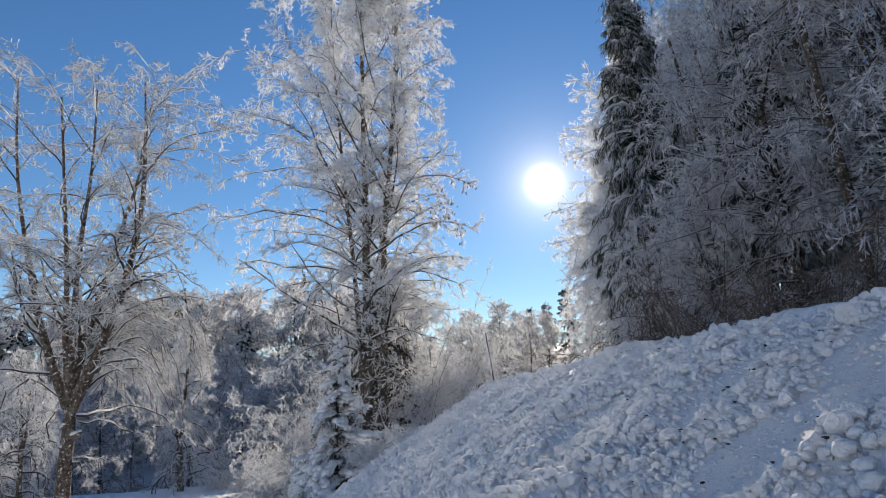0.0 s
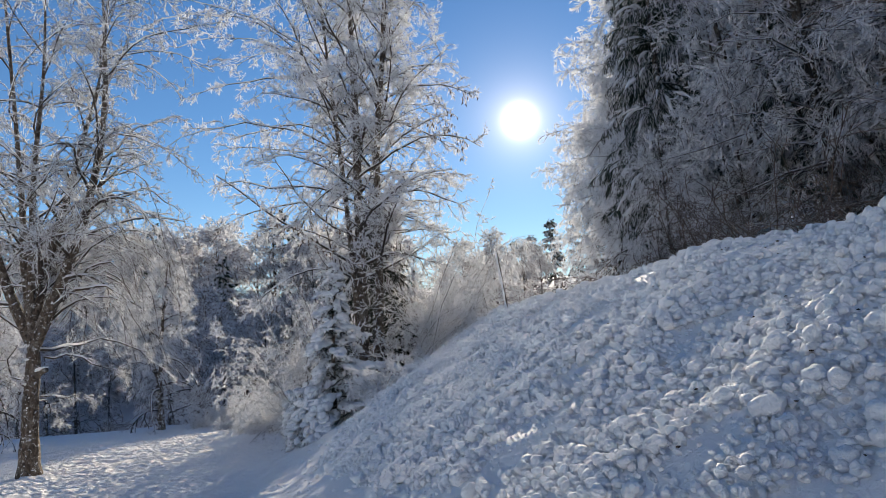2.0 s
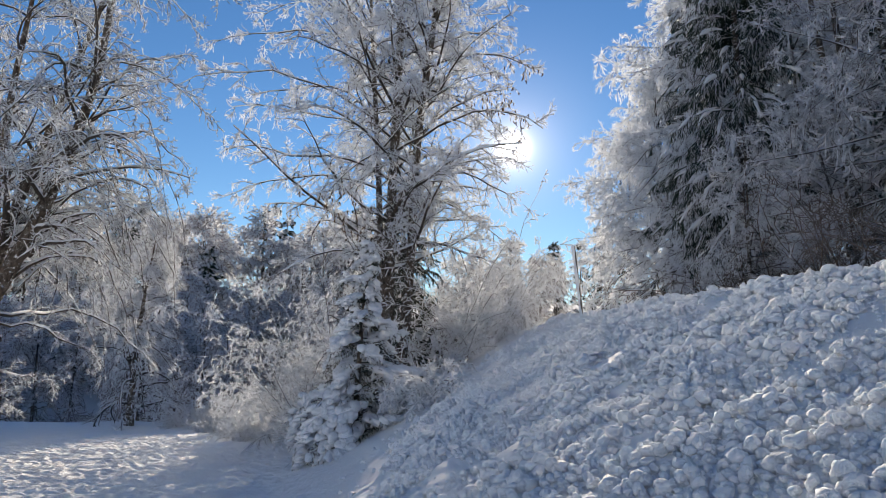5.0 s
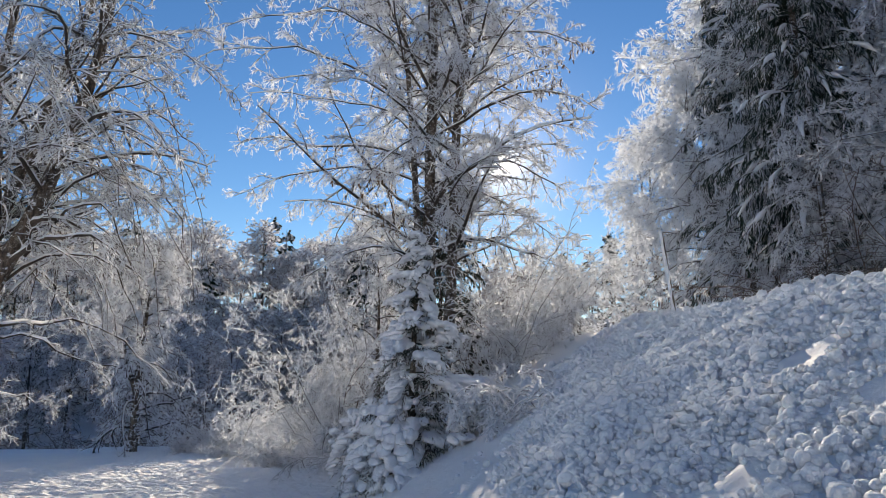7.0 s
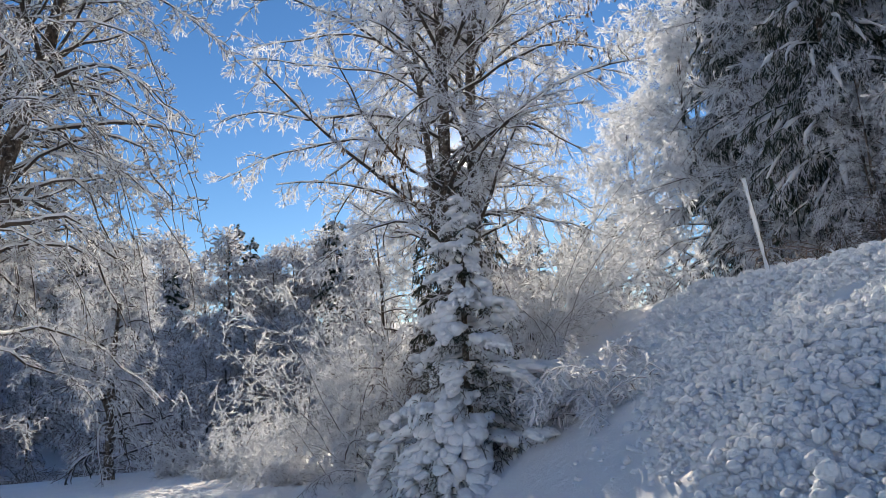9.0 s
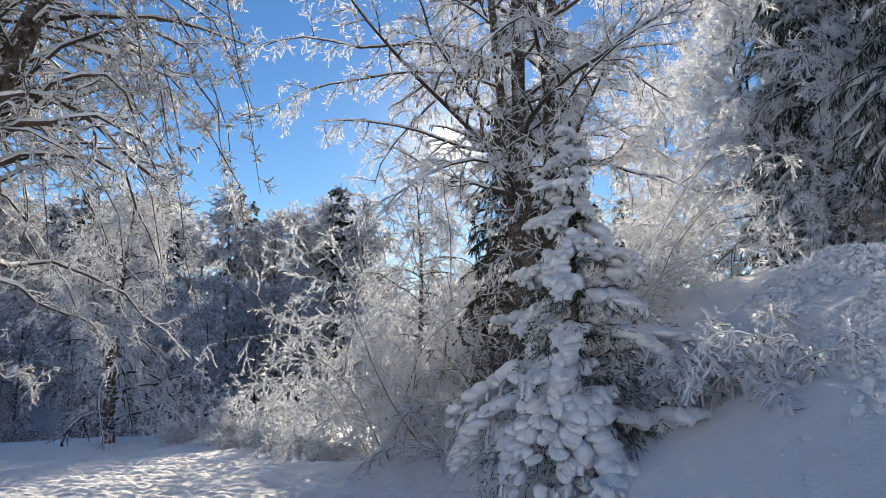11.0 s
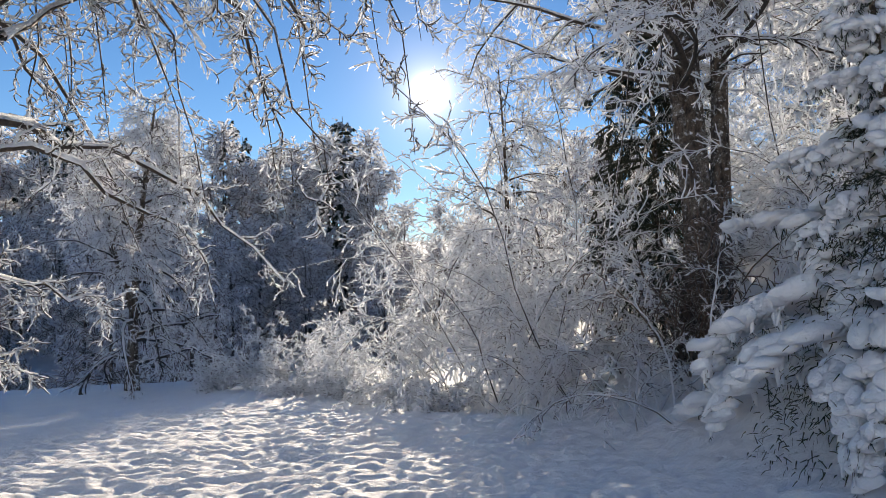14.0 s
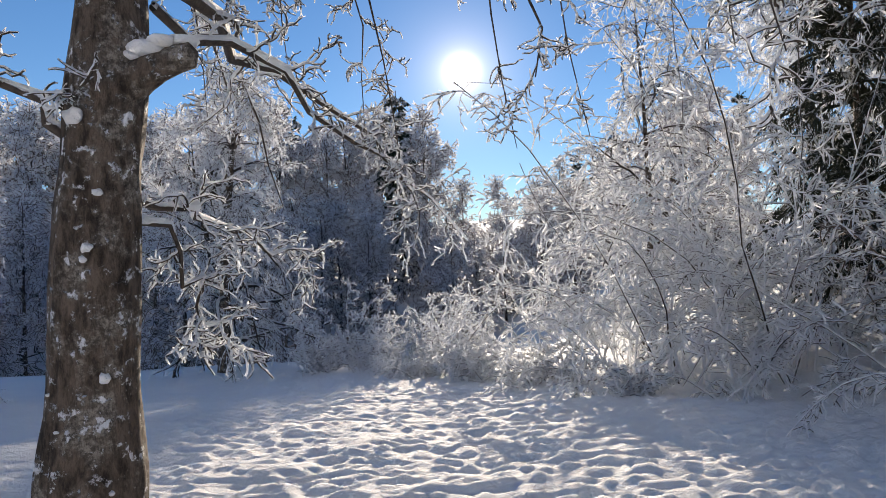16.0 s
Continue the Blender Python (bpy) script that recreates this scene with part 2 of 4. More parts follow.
# ---- ground ----
def value_noise(x, y, size, seed):
    g = np.random.default_rng(seed).random((256, 256))
    fx, fy = x / size, y / size
    i, j = np.floor(fx).astype(int), np.floor(fy).astype(int)
    u, v = fx - i, fy - j
    u, v = u * u * (3 - 2 * u), v * v * (3 - 2 * v)
    i0, i1, j0, j1 = i % 256, (i + 1) % 256, j % 256, (j + 1) % 256
    return (g[i0, j0] * (1 - u) + g[i1, j0] * u) * (1 - v) + (g[i0, j1] * (1 - u) + g[i1, j1] * u) * v - 0.5


def rough(x, y, size, seed):
    """Snow relief: noise turned and warped, so that no grid shows."""
    c, q = math.cos(seed * 1.3), math.sin(seed * 1.3)
    wx, wy = value_noise(x, y, size * 2.3, seed + 50), value_noise(y, x, size * 2.3, seed + 60)
    u, v = x + size * 1.2 * wx, y + size * 1.2 * wy
    return value_noise(c * u - q * v, q * u + c * v, size, seed)


def soft_max(a, b, k):
    h = np.clip(0.5 + 0.5 * (a - b) / k, 0, 1)
    return b * (1 - h) + a * h + k * h * (1 - h)


def low_ground(x, y):
    # The last term adds an unseen hill behind the start, reflecting sun as fill.
    z = soft_max(0.085 * (20.3 - np.clip(y, -12, None)), 0 * y, 0.5) - 0.12 + 0.5 * np.clip(-26 - y, 0, 90)
    z = z - 0.05 * np.clip(y - 30, 0, 12)
    dip = np.clip((y - 44.5) / 9, 0, 1)
    return z - 2.8 * dip * dip * (3 - 2 * dip) + 0.17 * np.clip(y - 66, 0, 110)


def bank(x, y):
    yy = np.clip(y, -20, 18.5)
    plane = 2.03 + 0.555 * (x - 0.3) + 0.086 * (yy - 9)
    crest = np.interp(y, [5, 11, 15, 18, 40], [3.9, 3.82, 3.72, 3.63, 3.63])
    top = crest + 0.01 * np.clip(x - 4, 0, 40) + 0.12 * np.clip(x - 14, 0, 60)
    return -soft_max(-plane, -top, 0.3) - 0.12 * np.clip(y - 36, 0, 40) * np.clip((10 - x) / 6, 0, 1)


def smooth_ground(x, y):
    x, y = np.asarray(x, float), np.asarray(y, float)
    return soft_max(bank(x, y), low_ground(x, y), 0.55)


def spread(lo, hi, step, far, growth):
    fine = np.arange(lo, hi, step)
    out, s, a = [], step, hi
    while a < far[1]:
        s *= growth
        out.append(a)
        a += s
    back, s, a = [], step, lo
    while a > far[0]:
        s *= growth
        a -= s
        back.append(a)
    return np.concatenate([back[::-1], fine, out])


gx = np.concatenate([spread(-13.6, -6.0, 0.036, (-1800, -6.0), 1.2), np.arange(-6.0, -3.0, 0.06), spread(-3.0, 4.4, 0.06, (-3.0, 1800), 1.25)])
gy = np.concatenate([spread(3.6, 20.0, 0.05, (-700, 20.0), 1.2), spread(20.0, 34.0, 0.042, (20.0, 2500), 1.07)])
gy = np.delete(gy, np.where(np.diff(gy) < 0.01)[0])
GX, GY = np.meshgrid(gx, gy, indexing="ij")
GZ = smooth_ground(GX, GY)
HEIGHT = bank(GX, GY) - low_ground(GX, GY)
def lump_line(y):
    """The height up the bank at which the lumps begin: a smooth apron of snow lies below it further on."""
    return np.interp(y, [10, 16, 18.5, 21.3, 24.5, 30], [0.5, 0.42, 0.95, 1.6, 2.2, 3.2])


loose = np.clip((HEIGHT - lump_line(GY) + 0.5 * value_noise(GX, GY, 1.3, 3)) / 0.35, 0, 1) * np.clip((34 - GY) / 6, 0, 1)
near = np.clip((60 - np.hypot(GX, GY - 15)) / 25, 0, 1)
flat_part = near * (1 - loose)
GZ += near * 0.12 * value_noise(GX, GY, 2.4, 1)
GZ += flat_part * np.clip(1 - HEIGHT, 0.22, 1) * (0.06 * rough(GX, GY, 0.9, 2) + 0.04 * rough(GX, GY * 1.5, 0.4, 4) + 0.06 * rough(GX * 0.7, GY * 1.7, 0.17, 6) + 0.07 * rough(GX * 0.8, GY * 1.3, 0.1, 9))
GZ += near * loose * (0.17 * rough(GX, GY, 0.8, 5) + 0.1 * rough(GX, GY, 0.34, 7))
n0, n1 = GX.shape
gi = (np.arange(n0 - 1)[:, None] * n1 + np.arange(n1 - 1)[None]).reshape(-1)
ground = new("ground", mesh_of("ground", np.stack([GX, GY, GZ], -1).reshape(-1, 3), np.stack([gi, gi + n1, gi + n1 + 1, gi + 1], -1), CRUST))
tagged(ground, "snow-covered meadow and sloping bank of lumpy ploughed snow", "ground", kind="structure")


def floor_at(x, y):
    return float(smooth_ground(x, y))


def ball(divisions):
    """Vertices and triangles of a divided icosahedron."""
    bm = bmesh.new()
    bmesh.ops.create_icosphere(bm, subdivisions=divisions, radius=1)
    v = np.array([p.co for p in bm.verts])
    f = np.array([[p.index for p in q.verts] for q in bm.faces])
    bm.free()
    return v, f


BALL_V, BALL_F = ball(2)


def blobs(centres, radii, squash=0.8, rough=0.18):
    bv, bf = BALL_V, BALL_F
    n, k = len(centres), len(bv)
    wob = 1 + rough * rng.normal(size=(n, k, 1))
    stretch = rng.uniform(0.75, 1.3, (n, 1, 3)) * np.array([1, 1, squash])
    V = centres[:, None] + bv[None] * wob * stretch * radii[:, None, None]
    F = bf[None] + (np.arange(n) * k)[:, None, None]
    return V.reshape(-1, 3), F.reshape(-1, 3)


# rounded lumps of ploughed snow, close together over the bank
def lumpy(fine, count):
    """A few different cauliflower-like lumps of unit size."""
    out = []
    bv, bf = ball(fine)
    for k in range(count):
        w = np.ones(len(bv))
        for c in unit(rng.normal(size=(16, 3))):
            near_c = np.clip((bv @ c - 0.7) / 0.3, 0, 1)
            w = np.maximum(w, 0.86 + rng.uniform(0.25, 0.75) * np.sqrt(near_c))
        out.append(bv * (w * (1 + 0.03 * rng.normal(size=len(bv))))[:, None])
    return np.array(out), bf


def lumps(centres, radii, shapes, faces, squash=0.85, along=None):
    n, k = len(centres), shapes.shape[1]
    a = rng.uniform(0, 2 * np.pi, n)
    V = shapes[rng.integers(0, len(shapes), n)]
    c, q = np.cos(a)[:, None], np.sin(a)[:, None]
    V = np.stack([V[..., 0] * c - V[..., 1] * q, V[..., 0] * q + V[..., 1] * c, V[..., 2]], -1)
    if along is not None:
        V = V + 0.6 * (V @ along)[..., None] * along
    V = V * rng.uniform(0.75, 1.25, (n, 1, 3)) * np.array([1, 1, squash]) * radii[:, None, None] + centres[:, None]
    return V.reshape(-1, 3), (faces[None] + (np.arange(n) * k)[:, None, None]).reshape(-1, 3)


def on_bank(cx, cy, lift):
    ii, jj = np.searchsorted(gx, cx).clip(0, len(gx) - 1), np.searchsorted(gy, cy).clip(0, len(gy) - 1)
    return np.stack([GX[ii, jj], GY[ii, jj], GZ[ii, jj] + lift], -1)


def ploughed(cx, cy, shift=0.0):
    """Where the bank is strewn with lumps."""
    high = bank(cx, cy) - low_ground(cx, cy)
    return (high > lump_line(cy) - 0.5 * value_noise(cx, cy, 1.3, 3) + shift * rng.random(len(cx))) & (bank(cx, cy) < 3.95) & (cx < 4.6 - 0.09 * cy)


COARSE, COARSE_F = lumpy(2, 14)
FINE, FINE_F = lumpy(3, 14)
PLAIN, PLAIN_F = lumpy(1, 6)
def clods(step, y0, y1, low, high, skew, lift, shapes, faces, thin=0.0, squash=0.9):
    """Lumps of one size class, a step apart; they gather in ridges with smoother hollows between, more so near the start."""
    x, y = [q.ravel() for q in np.meshgrid(np.arange(-4.5, 4.8, step), np.arange(y0, y1, step))]
    x, y = x + rng.uniform(-0.6, 0.6, len(x)) * step, y + rng.uniform(-0.6, 0.6, len(y)) * step
    crowd = value_noise(x * 0.8, y * 1.5, 0.62, 21) + 0.45 * value_noise(x, y, 0.27, 22)
    keep = ploughed(x, y, 0.3) & (crowd > np.interp(y, [3, 8, 12, 16], [-0.1, -0.17, -0.28, -0.36]) + thin)
    x, y, crowd = x[keep], y[keep], crowd[keep]
    r = (low + (high - low) * rng.random(len(x)) ** skew) * (1 + 0.5 * np.clip(crowd, -0.3, 0.5))
    at = on_bank(x, y, 0) + np.array([-0.35, -0.05, 0.9]) * (r * rng.uniform(*lift, len(r)))[:, None]
    return lumps(at, r, shapes, faces, squash)


bits = [
    clods(0.058, 2.6, 7.5, 0.011, 0.034, 1.9, (0.3, 1.2), COARSE, COARSE_F, 0.0),
    clods(0.07, 7.5, 27, 0.017, 0.042, 1.6, (0.4, 1.3), COARSE, COARSE_F),
    clods(0.17, 2.6, 9, 0.026, 0.052, 1.8, (0.5, 1.2), FINE, FINE_F, 0.08, 0.95),
    clods(0.17, 9, 27, 0.03, 0.06, 1.8, (0.6, 1.4), COARSE, COARSE_F, 0.05, 0.95),
    clods(0.4, 2.6, 14, 0.045, 0.065, 1.4, (0.5, 1.0), FINE, FINE_F, 0.2, 0.95),
    clods(0.085, 2.6, 13, 0.008, 0.02, 1.3, (0.2, 0.8), PLAIN, PLAIN_F, -0.6),
]
# crumbs rolled down to the foot
cx, cy = rng.uniform(-4.5, 4.6, 30000), rng.uniform(2.4, 26, 30000)
keep = (rng.random(30000) < 0.06) & ploughed(cx + 0.7, cy)
cx, cy = cx[keep], cy[keep]
crumb = 0.012 + 0.03 * rng.random(len(cx)) ** 2
bits.append(lumps(on_bank(cx, cy, crumb * 0.3), crumb, PLAIN, PLAIN_F))
tagged(new("snow_lump", mesh_of("snow_lump", *joined(bits), SNOW)), "rounded lumps of ploughed snow strewn over the bank", "snow lumps", kind="stuff")
# crumbs of soil that the plough threw up with the snow
cx, cy = rng.uniform(0.5, 4.4, 900), rng.uniform(4.0, 18, 900)
keep = ploughed(cx, cy, 0.2) & (value_noise(cx, cy, 1.6, 27) > 0.12)
cx, cy = cx[keep][:130], cy[keep][:130]
soil = 0.008 + 0.014 * rng.random(len(cx)) ** 2
tagged(new("soil_crumb", mesh_of("soil_crumb", *lumps(on_bank(cx, cy, 0.05), soil, PLAIN, PLAIN_F, 0.5), BARK)), "dark crumbs of soil lying on the ploughed snow", "soil", kind="stuff")


# ---- trees ----
def put_copy(ob, x, y, s, turn, lean=0.0, sink=0.2):
    c = copy_thing(ob, pose(x, y, floor_at(x, y) - sink, lean, 0, turn))
    c.scale = (s, s, s)
    return c


def twigs(P2, R2, n3, n4, l3, l4, droop=0.5, r4=0.014, gap=1.3, curl=0.1, r3=0.017, feather=0.034, K3=5, K4=2, wob=0.2):
    """Rimed twigs as tubes, with feathers of rime along them: two meshes."""
    P3, R3 = clear(*spawn(P2, R2, n3, (0.12, 1.0), (25, 75), l3, K3, droop * 0.45, wob, 0.75, 0.6, 0.9, r3, 0.5, curl), gap)
    P4, R4 = clear(*spawn(P3, R3, n4, (0.05, 1.0), (15, 50), l4, K4, droop * 0.15, 0.25, 0.9, 0.55, 1.0, r4, 0.5, 0.25 if K4 > 2 else 0.0), gap)
    return tubes(P3, R3, 3), ribbons(P4, feather)


def deciduous(name, stems, stem_r, label, limbs, profile, n2, n3, n4, l2=1.7, l3=0.75, l4=0.3, elev=(20, 60), droop=1.0, low=3.0, r_limb=0.45,
              extra=(), curl=0.08, group="", sides=14, r3=0.017, feather=0.034, gap=1.6, split=True, skin=None, lean=(0, 0), lite=False, twig=None, rime=None, inner=0.12, wob=0.16, fork=(25, 60), skew=0.0):
    """A broad-leaved winter tree: given stems, limbs by height, branches and rimed twigs. profile: height -> reach."""
    base = stems[0][0]
    tree = empty(name, base, label, "tree", group)
    alls = []
    for s, (pts, r) in enumerate(zip(stems, stem_r)):
        K = 26 if s == 0 else 16
        P = line(pts, K)
        R = r * (1 - 0.88 * np.linspace(0, 1, K) ** 0.9)
        if s == 0:
            R[:3] *= np.array([1.45, 1.2, 1.06])
        R = R * (1 + 0.05 * rng.normal(size=K))
        v, f = tubes(P[None], R[None], sides if s == 0 else 9)
        if sides > 20 and s == 0:
            P, R = line(pts, 140), np.interp(np.linspace(0, 1, 140), np.linspace(0, 1, K), R)
            v, f = tubes(P[None], R[None], sides)
            axis = np.repeat(P, sides, axis=0)
            out, ang = v - axis, np.tile(np.arange(sides), 140) * 2 * np.pi / sides
            ridges = value_noise(ang * 2.2, v[:, 2] * 0.55, 0.35, 31) * 0.09 + value_noise(ang * 4, v[:, 2] * 1.4, 0.3, 32) * 0.07 + value_noise(ang, v[:, 2], 0.9, 33) * 0.12
            v = axis + out * (1 + ridges)[:, None]
            P, R = line(pts, K), np.interp(np.linspace(0, 1, K), np.linspace(0, 1, 140), R)
        part("trunk" if s == 0 else "stem", v, f, skin or BARK, tree)
        alls.append((P, R))
    ps, ds, ls, rs = [], [], [], []
    for P, R in alls:
        length = np.linalg.norm(np.diff(P, axis=0), axis=1).sum()
        for k in range(int(limbs * length)):
            u = (k + rng.random()) / (limbs * length)
            f = u * (len(P) - 1)
            i = min(int(f), len(P) - 2)
            p = P[i] + (P[i + 1] - P[i]) * (f - i)
            h = p[2] - base[2]
            if h < low:
                continue
            a = k * 2.4 + rng.normal() * 0.5
            out = unit((p[:2] - np.array(base[:2])) + 0.001)
            e = np.radians(elev[0] + (elev[1] - elev[0]) * u + rng.normal() * 8)
            hd = unit(np.array([math.cos(a), math.sin(a)]) + 0.5 * out + np.array(lean))
            ps.append(p)
            ds.append([hd[0] * math.cos(e), hd[1] * math.cos(e), math.sin(e)])
            ls.append(max(profile(h), 0.6) * rng.uniform(0.75, 1.2) * (1 - skew * hd[0]))
            rs.append(min(R[i] * r_limb, 0.07) + 0.01)
    P1, R1 = clear(*run(np.array(ps), np.array(ds), np.array(ls), np.array(rs), 10, droop, 0.13, 0.2, curl), gap)
    if extra:
        high = P1[..., 2].min(1) > base[2] + 4.6
        P1, R1 = P1[high], R1[high]
    own = len(P1)
    for pts, r in extra:
        r = r * 0.75
        E = line(pts, 10) + rng.normal(size=(10, 3)) * 0.055
        P1 = np.concatenate([P1, E[None]])
        R1 = np.concatenate([R1, np.linspace(r, r * 0.14, 10)[None]])
    if split:
        for i in range(len(P1)):
            v, f = tubes(P1[i : i + 1], R1[i : i + 1], 7)
            part("limb", v, f, LIMB, tree)
    else:
        part("limbwork", *tubes(P1[:, ::3] if lite else P1, R1[:, ::3] if lite else R1, 3 if lite else 4), LIMB, tree, kind="stuff")
    P2, R2 = clear(*spawn(P1, R1, n2, (inner, 1.0), fork, l2, 4 if lite else 7, droop * 0.8, 0.17, 0.6, 0.4, 0.7, 0.012, 0.35, curl), gap)
    if extra:
        P2, R2 = clear(*spawn(P1[:own], R1[:own], n2, (0.12, 1.0), (25, 60), l2, 9, droop * 0.8, 0.24, 0.6, 0.4, 0.7, 0.012, 0.4, curl * 0.6), gap)
        P2x, R2x = [], []
        for i, (pts, r) in enumerate(extra):
            reach = 0.25 + 10 * r
            Q, S = clear(*spawn(P1[own + i : own + i + 1], R1[own + i : own + i + 1], 9 + int(120 * r), (0.15, 1.0), (25, 70), reach, 11, 1.3, 0.34, 0.5, 0.5, 0.8, 0.008, 0.35, 0.12), 1.2)
            P2x.append(Q)
            R2x.append(S)
        P2x, R2x = np.concatenate(P2x), np.concatenate(R2x)
    part("branchwork", *(joined([tubes(P2, R2, 4), tubes(P2x, R2x, 5)]) if extra else tubes(P2, R2, 3 if lite else 4)), twig or LIMB, tree, "thin branches with snow on top", "stuff")
    if split:
        ridges = [snow_on(P1, R1, 6, 0.012), snow_on(P2, R2, 4)] + ([snow_on(P2x, R2x, 4, 0.006)] if extra else [])
        part("snow_ridge", *joined(ridges), SNOW, tree, "snow lying along the limbs", "stuff")
    tw, fe = twigs(P2, R2, n3, n4, l3, l4, droop * 0.7, gap=gap, curl=curl * 1.2, r3=r3, feather=feather, K3=3 if lite else 4, K4=2, wob=wob)
    if extra:
        tx, fx = twigs(P2x, R2x, 10, 3, 0.26, 0.05, 1.2, gap=1.2, curl=0.25, r3=0.0115, feather=0.014, K3=6, K4=2, wob=0.38)
        tw, fe = joined([tw, tx]), joined([fe, fx])
    part("twigwork", *tw, twig or FROST, tree, "fine twigs", "stuff")
    part("rime", *fe, rime or RIME, tree, "feathers of white rime", "stuff", smooth=False)
    return tree


# the tall tree with three stems beside the bank
main_z = floor_at(-3.3, 29.5)
tall_tree = deciduous(
    "tall_tree",
    [
        [(-3.3, 29.5, main_z - 0.2), (-3.05, 29.7, 4), (-2.95, 30, 8), (-2.8, 30, 12), (-2.7, 30, 17), (-2.5, 30, 22), (-2.4, 30, 25)],
        [(-2.75, 29.7, main_z - 0.2), (-2.35, 30, 5), (-2.1, 30, 10), (-1.6, 30, 14), (-1.1, 30, 19), (-0.9, 30, 23)],
        [(-3.2, 29.7, 3.0), (-3.4, 30, 8.5), (-3.65, 30, 12.5), (-3.9, 30.2, 17), (-4.0, 30.2, 21.5)],
    ],
    [0.25, 0.21, 0.13],
    "tall three-stemmed leafless tree, white with rime, beside the bank",
    3.0, lambda h: np.interp(h, [0, 3, 5, 8, 12, 15, 18, 22, 25], [4.0, 4.6, 5.5, 5.8, 5.6, 5.0, 4.4, 3.4, 1.6]), 18, 11, 5, low=4.6, inner=0.1, elev=(22, 64), droop=0.75,
    feather=0.018, l4=0.17, r3=0.011, l2=1.15, l3=0.42, r_limb=0.28, curl=0.07, fork=(35, 75), lean=(-0.14, -0.05), skew=0.3, wob=0.22,
)
# withered leaves still hanging on its twigs
twigwork = [ob for ob in tall_tree.children if ob.name.startswith("twigwork")][0]
HUNG = np.empty(len(twigwork.data.vertices) * 3, np.float32)
twigwork.data.vertices.foreach_get("co", HUNG)
HUNG = HUNG.reshape(-1, 3) + np.array(tall_tree.matrix_world.translation)
LEAF = twig_material("withered_leaves", (0.12, 0.07, 0.035), (0.8, 0.8, 0.8), 1.3, 1.8)
for c, spread_of, count in (((-5.3, 28.4, 7.0), (0.9, 0.8, 0.7), 150), ((0.9, 29.4, 11.2), (0.8, 0.8, 1.0), 170)):
    way = HUNG - np.array(c)
    near_c = HUNG[np.argsort((way * way / np.array(spread_of) ** 2).sum(-1))[:2500]]
    p = near_c[rng.integers(0, len(near_c), count)]
    d = unit(rng.normal(size=(count, 3)) * 0.4 + np.array([0, 0, -1.0]))
    Q = np.stack([p, p + d * 0.06, p + d * 0.13], 1)
    part("withered_leaves", *ribbons(Q, 0.055), LEAF, tall_tree, "withered brown leaves", "stuff", smooth=False)
# the tree at the edge of the meadow: slender boughs that hang down under their snow on the side away from the bank
HANGING = []
for k in range(20):
    az = radians((-25, 15, 55, 95)[k % 4] + rng.uniform(-16, 16))
    top = rng.uniform(4.6, 8.6)
    x0, y0 = -12.6 + 0.36 * (top - 4.6) * rng.uniform(0.2, 1.0), 25.2 + 0.1 * rng.random()
    far, fall = rng.uniform(2.2, 3.8), rng.uniform(1.6, 3.4)
    ux, uy = math.cos(az), math.sin(az)
    HANGING.append((
        [(x0, y0, top), (x0 + 0.35 * far * ux, y0 + 0.35 * far * uy, top + 0.6), (x0 + 0.75 * far * ux, y0 + 0.75 * far * uy, top + 0.1), (x0 + 0.95 * far * ux, y0 + 0.95 * far * uy, top - 0.45 * fall), (x0 + 1.05 * far * ux, y0 + 1.05 * far * uy, max(top - fall, 2.6))],
        0.034,
    ))
